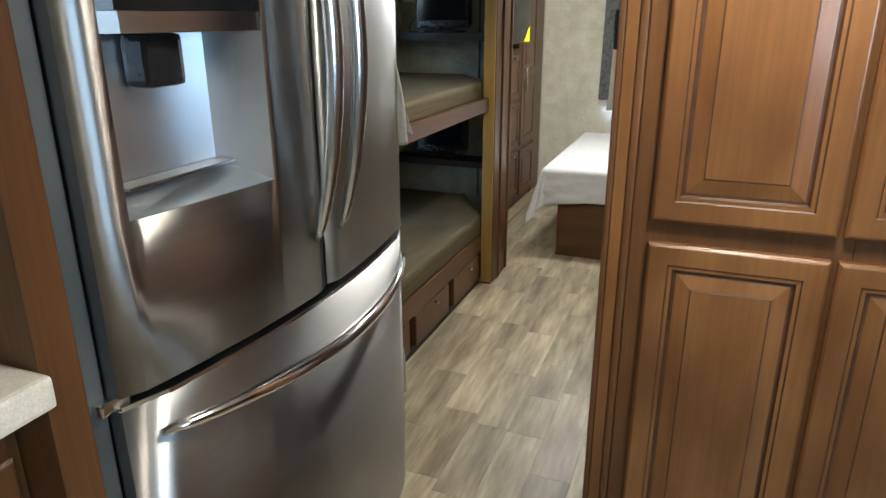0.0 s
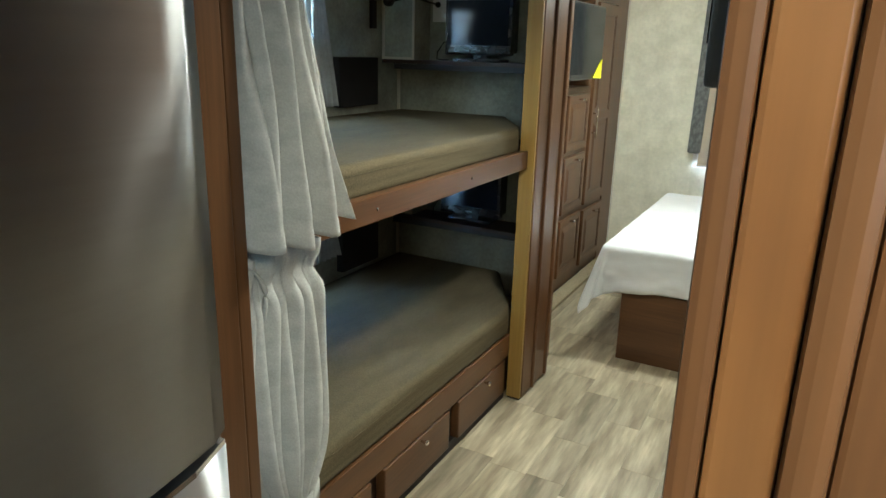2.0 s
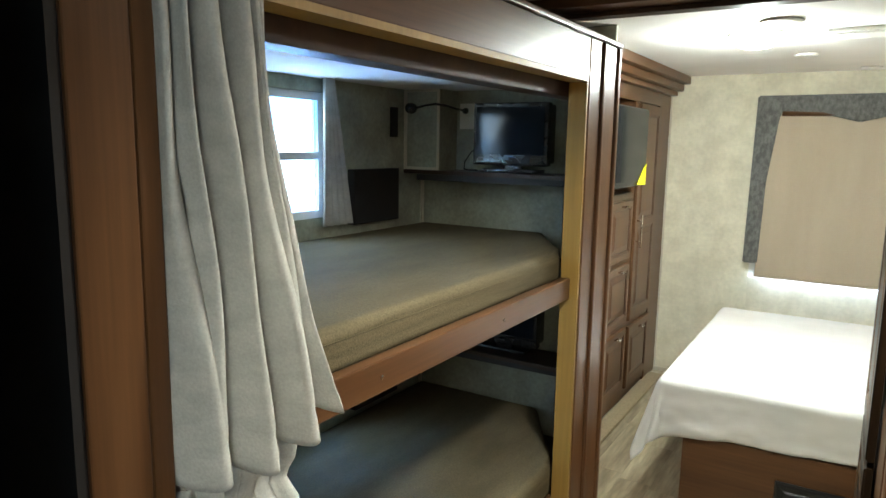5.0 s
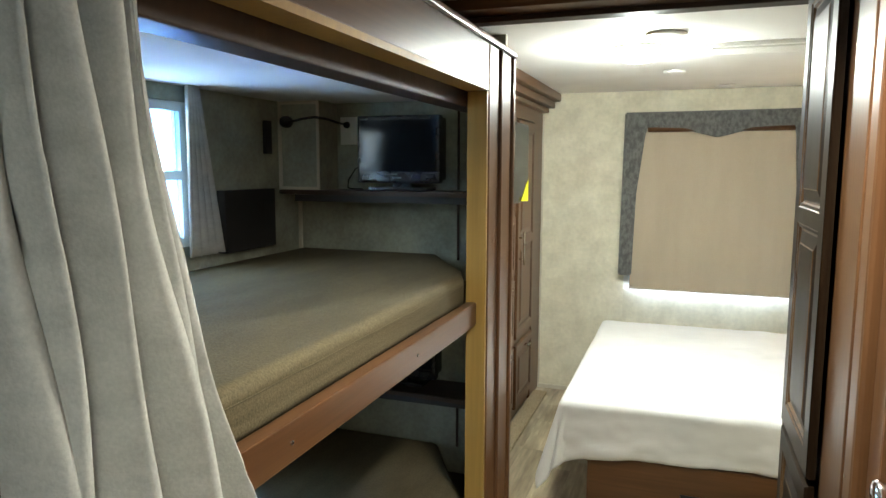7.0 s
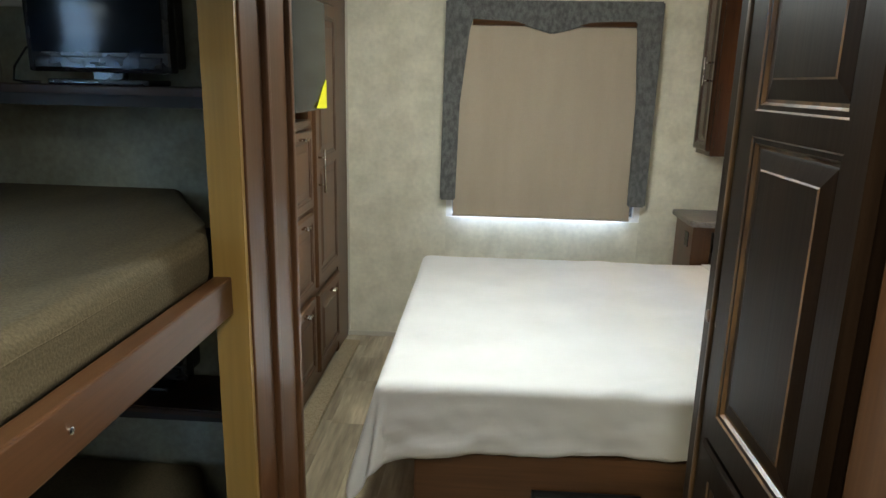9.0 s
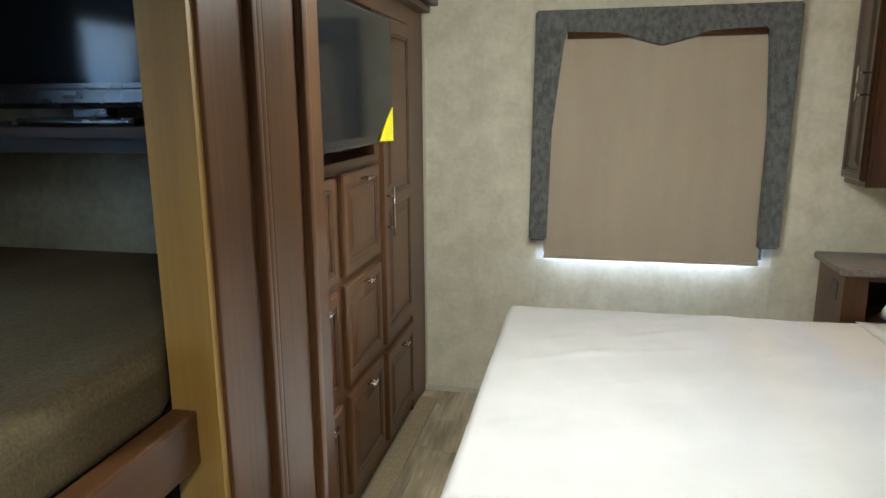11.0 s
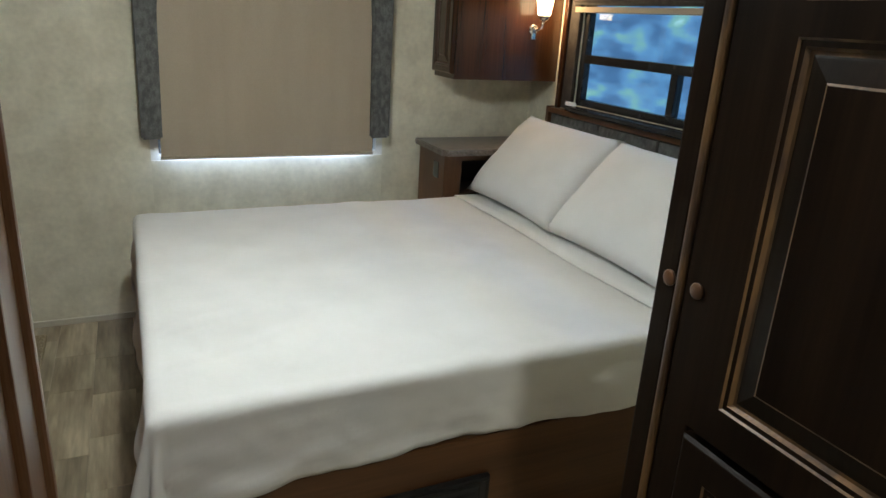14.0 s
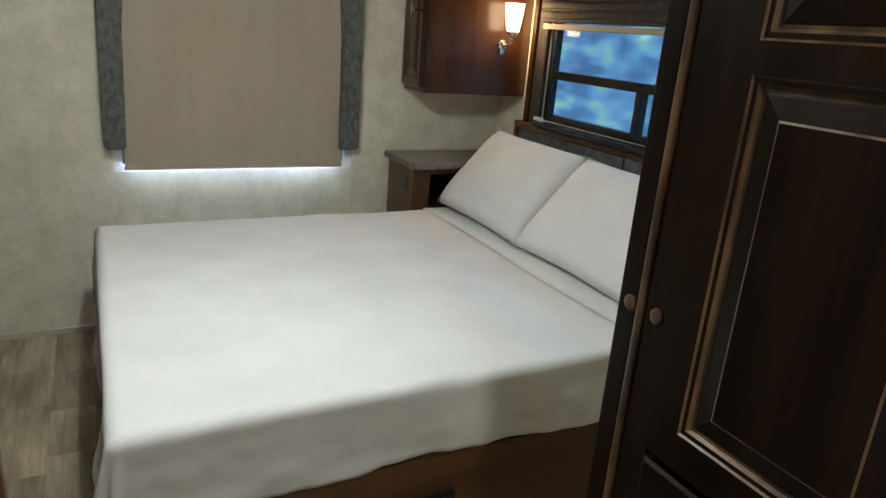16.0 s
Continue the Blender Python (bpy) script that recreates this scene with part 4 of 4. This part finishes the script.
m = plane_map((WX - 0.004, 5.445, 0.085), "+x")
d = panel_door(wd, m, 0.465, 0.40, 0.060, name="drawer", wood=WOOD_Z)
short_pull(d, m @ Matrix.Translation((0, 0, 0.02)), (0.235, 0.36))
for z0, z1, x1 in ((1.9405, 1.970, -1.395), (1.9705, 2.015, -1.355), (2.0155, 2.068, -1.315)):
    part("cornice", box(-2.04, x1, 4.09, END_Y - 0.006, z0, z1, 0.008), WOOD_Y, wd)
part("side_return", box(WX, -1.153, 4.075, 4.089, 0.0, 1.94), WOOD_Z, wd)
solid("carpet_step", box(WX + 0.002, -1.345, 4.09, 6.06, 0.0, 0.022, 0.006), CARPET, "low beige carpeted strip along the wardrobe foot", "carpet")

tv = thing("television", (-1.34, 4.86, 1.383), "flat black television with yellow tag on a swivel arm", "television")
part("housing", box(-1.362, -1.322, 4.50, 5.225, 1.383, 1.803, 0.008), BLACK, tv)
part("screen", box(-1.3215, -1.318, 4.518, 5.207, 1.415, 1.788), SCREEN, tv, "dark glossy screen")
part("swivel_arm", box(-1.785, -1.363, 4.80, 4.88, 1.55, 1.63, 0.006), BLACK, tv)
tagm = bmesh.new()
tv_pts = [(-1.3165, 5.04, 1.392), (-1.3165, 5.205, 1.386), (-1.3165, 5.205, 1.502), (-1.3165, 5.145, 1.470)]
lo = [tagm.verts.new(p) for p in tv_pts]
hi = [tagm.verts.new((p[0] + 0.002, p[1], p[2])) for p in tv_pts]
tagm.faces.new(lo[::-1])
tagm.faces.new(hi)
for k in range(4):
    tagm.faces.new((lo[k], lo[(k + 1) % 4], hi[(k + 1) % 4], hi[k]))
part("tag", tagm, YELLOW, tv, "yellow paper tag")

# ---- bed ----
bed = thing("bed", (0.1, 5.05, 0), "wood platform bed under a plain white sheet", "bed")
part("base", box(-0.835, HEAD_X - 0.012, 4.262, 5.88, 0.0, 0.385, 0.004), WOOD_X, bed, "dark cherry platform base")
part("mattress", box(-0.918, HEAD_X - 0.04, 4.290, 5.815, 0.386, 0.588, 0.04, 4), SHEET, bed)
vt = part("vent_panel", box(-0.465, -0.125, 4.249, 4.2615, 0.02, 0.268, 0.004), DARKVENT, bed, "black moulded access panel")
M = plane_map((-0.465, 4.249, 0.02), "-y")
rings(bm := bmesh.new(), M, 0.34, 0.248, ((0.001, -0.001), (0.003, 0.006), (0.012, 0.008), (0.026, 0.002), (0.032, 0.002), (0.040, 0.007), (0.048, 0.008)))
part("raised_field", bm, DARKVENT, vt)
part("pull_lip", box(-0.405, -0.185, 4.238, 4.2405, 0.203, 0.209, 0.001), DARKVENT, vt)

SX0, SX1, SY0, SY1, SZ = -0.932, 0.56, 4.285, 5.822, 0.605


def sheet_point(p, q):
    """p: along the bed (0 foot fold outwards < 0), q: across; beyond the mattress the cloth hangs."""
    over_x = max(0.0, SX0 - p)
    over_n = max(0.0, SY0 - q)
    over_f = max(0.0, q - SY1)
    over_y = max(over_n, over_f)
    x, y = max(p, SX0), min(max(q, SY0), SY1)
    z = SZ + 0.004 * noise.noise(Vector((p * 3, q * 3, 1.0))) + 0.0025 * noise.noise(Vector((p * 9 + q * 4, q * 5, 4.0)))
    z += 0.018 * max(0.0, noise.noise(Vector((p * 2.0 + q * 1.2, q * 9.0 - p * 5.0, 7.0))) - 0.22) + 0.007 * max(0.0, noise.noise(Vector((p * 8.0, q * 1.7 + p, 2.0))) - 0.28)
    roll = 0.022
    over = math.hypot(over_x, over_y)
    if not over:
        return Vector((x, y, z))
    turn = min(over / roll, math.pi / 2)
    drop = roll * (1 - math.cos(turn)) + max(0.0, over - roll * math.pi / 2)
    out = roll * math.sin(turn) + 0.055 * drop
    a = math.atan2(over_y, over_x)
    side = 1 if over_f else -1
    hang = min(1.0, drop / 0.2)
    if over_x and over_y:
        # the cloth's corner hangs as a flared cone with one deep fold
        out += (0.25 * drop * math.sin(2 * a) ** 1.3 - 0.035 * hang * math.exp(-((a - 0.95) / 0.16) ** 2) + 0.05 * drop) * (0.3 if over_f else 1.0)
    else:
        along = abs(p - SX0) if over_y else min(abs(q - SY0), abs(q - SY1))
        out += 0.05 * drop * math.exp(-along / 0.14) * (0.3 if over_f else 1.0)
        out += (0.012 * math.sin(p * 7 + q * 9 + 1) + 0.006 * math.sin(p * 17 + q * 13)) * hang * min(1.0, along / 0.1)
        out += 0.017 * noise.noise(Vector((p * 5 + q * 3, drop * 20.0, 3.0))) * hang + 0.008 * noise.noise(Vector((p * 16, drop * 34.0, 9.0))) * hang
    z -= drop
    x -= out * math.cos(a)
    y += side * out * math.sin(a)
    return Vector((x, y, z))


bs = thing("bed_sheet", (-0.1, 5.05, 0.3), "plain white cotton sheet draped over the mattress", "sheet")
rows = []
for i in range(131):
    f = i / 130
    row = []
    for k in range(141):
        p = SX0 - 0.27 + (SX1 - SX0 + 0.27) * f
        hang = 0.222 + 0.055 * math.exp(-max(0.0, p - SX0) / 0.15)
        q = SY0 - hang + (SY1 - SY0 + 0.245 + hang) * k / 140
        row.append(sheet_point(p, q))
    rows.append(row)
cloth(rows, "cloth", bs, SHEET)
fb = thing("folded_sheet", (0.6, 5.05, 0.60), "turned-down band of the white top sheet", "sheet")
rows = []
for i in range(9):
    row = []
    for k in range(81):
        q = SY0 - 0.21 + (SY1 - SY0 + 0.23) * k / 80
        over = max(0.0, SY0 - q)
        row.append((0.495 + 0.060 * i + 0.006 * math.sin(q * 5), max(q, SY0) - (0.028 + 0.07 * over if over else 0.0), SZ + 0.007 + 0.002 * math.sin(i + q * 6) - over))
    rows.append(row)
cloth(rows, "cloth", fb, SHEET)


def pillow(y0, y1, lean_top):
    """A plump pillow that leans on the headboard."""
    t = thing("pillow", (0.60, (y0 + y1) / 2, 0.61), "plump white pillow leaning on the headboard", "pillow", "bed pillows")
    w, h = y1 - y0, 0.50
    bm = bmesh.new()
    n = 18
    top = {}
    for side in (1, -1):
        for i in range(n + 1):
            for k in range(n + 1):
                u, v = i / n * 2 - 1, k / n * 2 - 1
                if side < 0 and (i in (0, n) or k in (0, n)):
                    top[side, i, k] = top[1, i, k]
                    continue
                body = ((1 - abs(u) ** 3.2) * (1 - abs(v) ** 3.2)) ** 0.55
                pinch = 1 - 0.06 * (1 - abs(u) ** 2) * abs(v) ** 3 - 0.0
                pin2 = 1 - 0.06 * (1 - abs(v) ** 2) * abs(u) ** 3
                wr = 0.006 * noise.noise(Vector((u * 2.2 + y0 * 5, v * 2.2, side))) * body
                loc = Vector((0.5 * w * u * pin2, 0.5 * h * v * pinch + 0.5 * h, side * 0.088 * body + wr))
                lean = math.atan2(0.36, lean_top - 0.60)
                out = loc.z
                along = loc.y
                # along goes up the slope, out is away from the headboard
                x = 0.590 + along * math.cos(lean) - out * math.sin(lean)
                z = 0.628 + along * math.sin(lean) + out * math.cos(lean)
                top[side, i, k] = bm.verts.new((x, (y0 + y1) / 2 + loc.x, z))
    for side in (1, -1):
        for i in range(n):
            for k in range(n):
                f = [top[side, i, k], top[side, i + 1, k], top[side, i + 1, k + 1], top[side, i, k + 1]]
                bm.faces.new(f if side > 0 else f[::-1])
    bmesh.ops.recalc_face_normals(bm, faces=bm.faces)
    part("cover", bm, SHEET, t, smooth=True)
    return t


pillow(5.155, 5.905, 0.935)
pillow(4.42, 5.185, 0.945)

hb = thing("headboard", (1.068, 5.08, 0.386), "dark padded headboard panels under a cherry wood rail", "headboard")
part("rail", box(1.043, HEAD_X - 0.002, 4.28, 5.93, 1.008, 1.0355, 0.006), WOOD_Y, hb)
for k in range(4):
    part("pad", box(1.056, HEAD_X - 0.002, 4.29 + 0.41 * k, 4.69 + 0.41 * k, 0.60, 1.005, 0.010, 3), VALANCE, hb, "charcoal tapestry pad")
part("end_trim", box(1.046, HEAD_X - 0.002, 5.93, 5.955, 0.60, 1.04, 0.004), WOOD_Z, hb)

# ---- nightstand ----
ns = thing("nightstand", (0.8, 6.0, 0), "dark cherry nightstand with open shelf in the corner", "nightstand")
part("side_panel", box(0.44, 0.46, 5.87, 6.181, 0.0, 0.805), WOOD_Z, ns)
part("front_panel", box(0.461, 1.015, 5.885, 5.905, 0.0, 0.56), WOOD_X, ns)
part("front_stile", box(0.461, 0.54, 5.882, 5.905, 0.561, 0.805), WOOD_Z, ns)
part("top_rail", box(0.541, 1.015, 5.884, 5.904, 0.775, 0.805), WOOD_X, ns)
part("shelf", box(0.461, 1.065, 5.906, 6.181, 0.58, 0.60), WOOD_X, ns)
# matt black paints in the shade at the back of the open shelf
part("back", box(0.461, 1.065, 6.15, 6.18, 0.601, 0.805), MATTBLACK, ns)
bm = bmesh.new()
pts = [(0.415, END_Y - 0.004), (0.415, 5.852), (0.440, 5.828), (1.088, 5.828), (1.088, END_Y - 0.004)]
lo, hi = ([bm.verts.new((x, y, z)) for x, y in pts] for z in (0.808, 0.838))
bm.faces.new(lo)
bm.faces.new(hi)
for k in range(5):
    bm.faces.new((lo[k], lo[(k + 1) % 5], hi[(k + 1) % 5], hi[k]))
bmesh.ops.recalc_face_normals(bm, faces=bm.faces)
bmesh.ops.bevel(bm, geom=list(bm.edges), offset=0.004, segments=2, affect="EDGES")
part("top", bm, LAMINATE, ns, "grey-brown laminate top")
part("outlet", box(0.436, 0.4399, 5.93, 5.99, 0.68, 0.76, 0.002), BLACK, ns, "black outlet plate")

# ---- corner cabinet and overhead cabinets ----
cc = thing("corner_cabinet", (0.8, 6.08, 1.16), "dark cherry wall cabinet hung in the corner", "cabinet")
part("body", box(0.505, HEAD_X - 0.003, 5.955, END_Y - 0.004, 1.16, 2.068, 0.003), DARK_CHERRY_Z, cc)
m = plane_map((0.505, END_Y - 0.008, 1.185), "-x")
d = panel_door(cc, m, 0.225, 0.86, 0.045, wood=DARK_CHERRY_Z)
bar_pull(d, m @ Matrix.Translation((0, 0, 0.02)), (0.155, 0.40), 0.14)

oc = thing("overhead_cabinet", (1.0, 5.0, 1.70), "dark cherry overhead cabinets above the bed head", "cabinet")
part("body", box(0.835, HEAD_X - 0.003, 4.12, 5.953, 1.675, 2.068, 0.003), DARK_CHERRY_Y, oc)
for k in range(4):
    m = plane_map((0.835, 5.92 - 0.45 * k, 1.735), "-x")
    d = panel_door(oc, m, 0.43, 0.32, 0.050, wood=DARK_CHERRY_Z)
    bar_pull(d, m @ Matrix.Translation((0, 0, 0.02)), (0.395 if k % 2 == 0 else 0.035, 0.08), 0.10)

sc = thing("wall_sconce", (0.955, 5.92, 1.365), "chrome wall sconce with lit glass shade", "sconce")
part("backplate", lathe(((0.026, 0.0), (0.026, -0.006), (0.018, -0.012), (0.002, -0.013)), (0.922, 5.954, 1.41), "Y", 20), CHROME, sc, smooth=True)
part("backplate_tail", box(0.908, 0.936, 5.942, 5.954, 1.36, 1.425, 0.006), CHROME, sc)
part("arm", tube([(0.922, 5.945, 1.415), (0.922, 5.915, 1.408), (0.926, 5.882, 1.422), (0.928, 5.875, 1.455)], 0.007, 10), CHROME, sc, smooth=True)
part("cup", lathe(((0.006, 0.0), (0.024, 0.012), (0.028, 0.03), (0.026, 0.031)), (0.928, 5.875, 1.447), "Z", 20), CHROME, sc, smooth=True)
shade_bm = lathe(((0.030, 0.0), (0.037, 0.045), (0.047, 0.128), (0.045, 0.128), (0.035, 0.045), (0.028, 0.003)), (0.928, 5.875, 1.478), "Z", 24)
gs = part("glass_shade", shade_bm, SCONCEGLOW, sc, "lit frosted glass shade", smooth=True)

# ---- head window ----
w3 = thing("window_3", (HEAD_X, 5.04, WIN_Z0), "dark framed sliding window over the headboard", "window", kind="structure")
part("trim_side", box(1.063, HEAD_X - 0.001, 5.772, 5.878, 1.04, 1.694, 0.012), BLIND, w3, "dark fabric side trim")
part("trim_side", box(1.063, HEAD_X - 0.001, 4.18, 4.368, 1.04, 1.694, 0.012), BLIND, w3, "dark fabric side trim")
part("valance", box(1.023, 1.062, 4.355, 5.785, 1.53, 1.693, 0.014), BLIND, w3, "dark tapestry valance")
for y0, y1, z0, z1 in ((5.73, 5.77, WIN_Z0, WIN_Z1), (4.37, 4.41, WIN_Z0, WIN_Z1), (4.41, 5.73, WIN_Z0, WIN_Z0 + 0.035), (4.41, 5.73, 1.27, 1.31), (5.09, 5.13, WIN_Z0 + 0.035, 1.27)):
    part("window_frame", box(HEAD_X + 0.002, HEAD_X + 0.04, y0, y1, z0, z1, 0.003), BLACK, w3, "black aluminium frame")
for y0, y1, z0, z1 in ((4.41, 5.73, 1.31, 1.545), (4.41, 5.09, 1.10, 1.27), (5.13, 5.73, 1.10, 1.27)):
    pane = part("pane", box(HEAD_X + 0.020, HEAD_X + 0.024, y0, y1, z0, z1), GLASS, w3)
    pane.visible_shadow = False
for ya, yb in ((5.848, 5.878), (4.18, 4.213)):
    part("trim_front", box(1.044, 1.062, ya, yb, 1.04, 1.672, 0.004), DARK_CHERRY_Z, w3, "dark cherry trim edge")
part("latch", box(1.030, 1.052, 5.70, 5.765, 1.0655, 1.083, 0.005), WHITE, w3, "small white window latch")
for k in range(3):
    part("valance_fold", tube([(1.022 - 0.004 * math.sin(0.55 * i + k), 4.37 + 0.10 * i, 1.565 + 0.040 * k + 0.004 * math.sin(0.9 * i + 2 * k)) for i in range(15)], 0.010, 8, flat=1.8), BLIND, w3, smooth=True)
part("shade_rail", box(1.038, HEAD_X - 0.001, 4.36, 5.78, 1.5, 1.525, 0.004), SHADE, w3, "tan pulled-up shade rail")
part("window_sill", box(1.012, HEAD_X - 0.001, 4.36, 5.70, 1.037, 1.064, 0.008), BLACK, w3, "deep black window sill")
part("window_sill", box(1.040, HEAD_X - 0.001, 5.701, 5.78, 1.037, 1.062, 0.004), BLACK, w3)

# ---- end window with shade and valance ----
w4 = thing("window_4", (-0.26, END_Y, 0.75), "window behind a drawn tan roller shade with charcoal valance", "window", kind="structure")
for x0, x1, z0, z1 in ((-0.865, -0.83, 0.75, 1.93), (0.20, 0.235, 0.75, 1.93), (-0.83, 0.20, 0.75, 0.775), (-0.83, 0.20, 1.90, 1.93)):
    part("window_frame", box(x0, x1, END_Y + 0.003, END_Y + 0.045, z0, z1), WHITE, w4)
pane = part("pane", box(-0.83, 0.20, END_Y + 0.022, END_Y + 0.026, 0.775, 1.90), GLASS, w4)
pane.visible_shadow = False
sh = part("roller_shade", box(-0.822, 0.166, END_Y - 0.045, END_Y - 0.041, 0.778, 1.84), SHADE, w4, "tan roller shade")
part("shade_roller", tube([(-0.74, END_Y - 0.050, 1.818), (0.12, END_Y - 0.050, 1.818)], 0.018, 12), WOOD_X, sh, "thin reddish roller", smooth=True)
part("shade_bar", box(-0.825, 0.169, END_Y - 0.050, END_Y - 0.038, 0.763, 0.780, 0.003), SHADE, sh)


def valance_front(pts_front, depth, name):
    bm = bmesh.new()
    f = [bm.verts.new((x, END_Y - depth, z)) for x, z in pts_front]
    b = [bm.verts.new((x, END_Y - 0.012 if depth > 0.06 else END_Y - 0.002, z)) for x, z in pts_front]
    bm.faces.new(f)
    bm.faces.new(b[::-1])
    for k in range(len(f)):
        bm.faces.new((f[k], b[k], b[(k + 1) % len(f)], f[(k + 1) % len(f)]))
    bmesh.ops.recalc_face_normals(bm, faces=bm.faces)
    bmesh.ops.bevel(bm, geom=[e for e in bm.edges], offset=0.008, segments=2, affect="EDGES")
    return part(name, bm, VALANCE, w4, "charcoal tapestry valance")


valance_front([(-0.898, 0.858), (-0.812, 0.858), (-0.800, 1.39), (-0.755, 1.78), (-0.712, 1.928), (-0.885, 1.928)], 0.075, "valance_side")
valance_front([(0.150, 0.850), (0.245, 0.852), (0.252, 1.932), (0.085, 1.932), (0.125, 1.78), (0.150, 1.39)], 0.075, "valance_side")
valance_front([(-0.745, 1.928), (-0.760, 1.825), (-0.52, 1.815), (-0.318, 1.762), (-0.115, 1.815), (0.130, 1.827), (0.118, 1.932)], 0.070, "valance_top")

# ---- ceiling fittings ----
cf = thing("ceiling_lamp", (-0.71, 4.52, 2.01), "lit round ceiling lamp with white rim", "lamp")
part("rim", lathe(((0.112, 0.0), (0.110, -0.005), (0.10, -0.008)), (-0.71, 4.52, CEIL_Z - 0.001), "Z", 28), WHITE, cf, smooth=True)
dome = part("dome", lathe(((0.100, -0.0085), (0.090, -0.036), (0.055, -0.056), (0.004, -0.060)), (-0.71, 4.52, CEIL_Z - 0.001), "Z", 28), DOMEGLOW, cf, "lit frosted dome", smooth=True)
dome.visible_shadow = False
gs.visible_shadow = False
# unseen fixtures added at the corridor lamp and the assumed kitchen lamps
for lx, ly, words in ((-0.45, 2.66, "lit round ceiling lamp over the corridor"), (0.2, 0.74, "assumed lit round ceiling lamp over the kitchen aisle, out of view"), (0.5, -0.9, "assumed lit round ceiling lamp in the kitchen, out of view")):
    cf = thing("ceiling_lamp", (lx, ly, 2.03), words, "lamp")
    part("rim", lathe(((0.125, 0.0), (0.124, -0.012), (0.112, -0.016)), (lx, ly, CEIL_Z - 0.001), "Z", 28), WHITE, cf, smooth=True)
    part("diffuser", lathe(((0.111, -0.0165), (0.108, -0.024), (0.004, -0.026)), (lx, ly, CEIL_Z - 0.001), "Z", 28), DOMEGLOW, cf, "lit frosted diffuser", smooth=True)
rv = thing("ceiling_vent", (-0.59, 4.24, 2.05), "round white ceiling vent", "vent")
part("ring", lathe(((0.075, 0.0), (0.078, -0.004), (0.05, -0.010), (0.03, -0.006)), (-0.59, 4.24, CEIL_Z - 0.001), "Z", 24), WHITE, rv, smooth=True)
sd = thing("smoke_detector", (-0.575, 5.28, 2.04), "round white smoke detector on the ceiling", "smoke detector", "ceiling detectors")
part("body", lathe(((0.055, 0.0), (0.055, -0.008), (0.045, -0.014), (0.004, -0.016)), (-0.575, 5.28, CEIL_Z - 0.001), "Z", 24), WHITE, sd, smooth=True)
copy_thing(sd, pose(-0.29, 6.02, 2.04))
av = thing("air_vent", (-0.245, 4.6, 2.05), "white rectangular air conditioner grille", "vent")
part("frame", box(-0.45, -0.04, 4.50, 4.70, CEIL_Z - 0.016, CEIL_Z - 0.001, 0.005), WHITE, av)
for k in range(6):
    part("slat", box(-0.42, -0.07, 4.525 + 0.027 * k, 4.541 + 0.027 * k, CEIL_Z - 0.024, CEIL_Z - 0.0165), WHITE, av)

# ---- outdoors past the head window ----
solid("ground", box(-60, 60, -60, 60, -0.9, -0.8), mat("outdoor_asphalt", (0.05, 0.05, 0.05), 0.9, second=(0.08, 0.08, 0.08)), "grey outdoor ground", "ground", kind="structure")
BACK = bpy.data.materials.new("distant_trees_and_lot")
BACK.use_nodes = True
bn, bl = BACK.node_tree.nodes, BACK.node_tree.links
bb = bn["Principled BSDF"]
btc, bmp, bno, bra = bn.new("ShaderNodeTexCoord"), bn.new("ShaderNodeMapping"), bn.new("ShaderNodeTexNoise"), bn.new("ShaderNodeValToRGB")
bmp.inputs["Scale"].default_value = (1.0, 0.8, 2.2)
bno.inputs["Scale"].default_value, bno.inputs["Detail"].default_value = 1.6, 6.0
for pos, col in ((0.0, (0.020, 0.050, 0.090, 1)), (0.40, (0.050, 0.125, 0.260, 1)), (0.54, (0.095, 0.230, 0.420, 1)), (0.64, (0.170, 0.360, 0.330, 1)), (0.80, (0.55, 0.80, 0.95, 1))):
    e = bra.color_ramp.elements.new(pos)
    e.color = col
bra.color_ramp.elements.remove(bra.color_ramp.elements[0])
bl.new(btc.outputs["Object"], bmp.inputs["Vector"])
bl.new(bmp.outputs["Vector"], bno.inputs["Vector"])
bl.new(bno.outputs["Fac"], bra.inputs["Fac"])
bl.new(bra.outputs["Color"], bb.inputs["Emission Color"])
bb.inputs["Emission Strength"].default_value = 1.35
bb.inputs["Base Color"].default_value = (0.02, 0.03, 0.04, 1)
solid("backdrop_head_window", box(6.0, 6.1, -4, 16, -0.8, 7.0), BACK, "blurred blue-green trees and parked cars outdoors", "backdrop", kind="structure")

# corner strip between wardrobe and end wall
solid("trim", box(WX + 0.001, WX + 0.013, END_Y - 0.012, END_Y - 0.0005, 0.03, 1.94, 0.002), CREAM, "thin cream corner strip beside the wardrobe", "trim", kind="structure")
# baseboard
for nm, b in (("baseboard", (-1.44, -0.85, END_Y - 0.012, END_Y - 0.0005, 0.0, 0.028)),):
    solid(nm, box(*b, 0.002), CREAM, "thin cream baseboard strip", "baseboard", kind="structure")

# ---- floor planks ----
random.seed(4)
made = {}
y = -1.2
x_edges = [-1.45 + 0.150 * k for k in range(19)]
for i, x0 in enumerate(x_edges):
    y = -1.1 - random.random() * 0.3
    while y < END_Y - 0.02:
        length = random.choice((0.30, 0.45, 0.45, 0.60))
        y1 = min(y + length, END_Y - 0.001)
        if y1 - y > 0.02 and not (x0 > -0.1 and y > 1.25 and y1 < 3.6) and x0 < 1.15:
            key = round(y1 - y, 3)
            if key not in made:
                made[key] = to_mesh("plank", box(0.0003, 0.1497, 0.0003, key - 0.0003, -0.004, 0.0, 0.0005, 1), PLANK)
            ob = new("plank", made[key])
            ob.location = Vector((x0, y, 0.0)) - floor.location
            ob.parent = floor
        y = y1
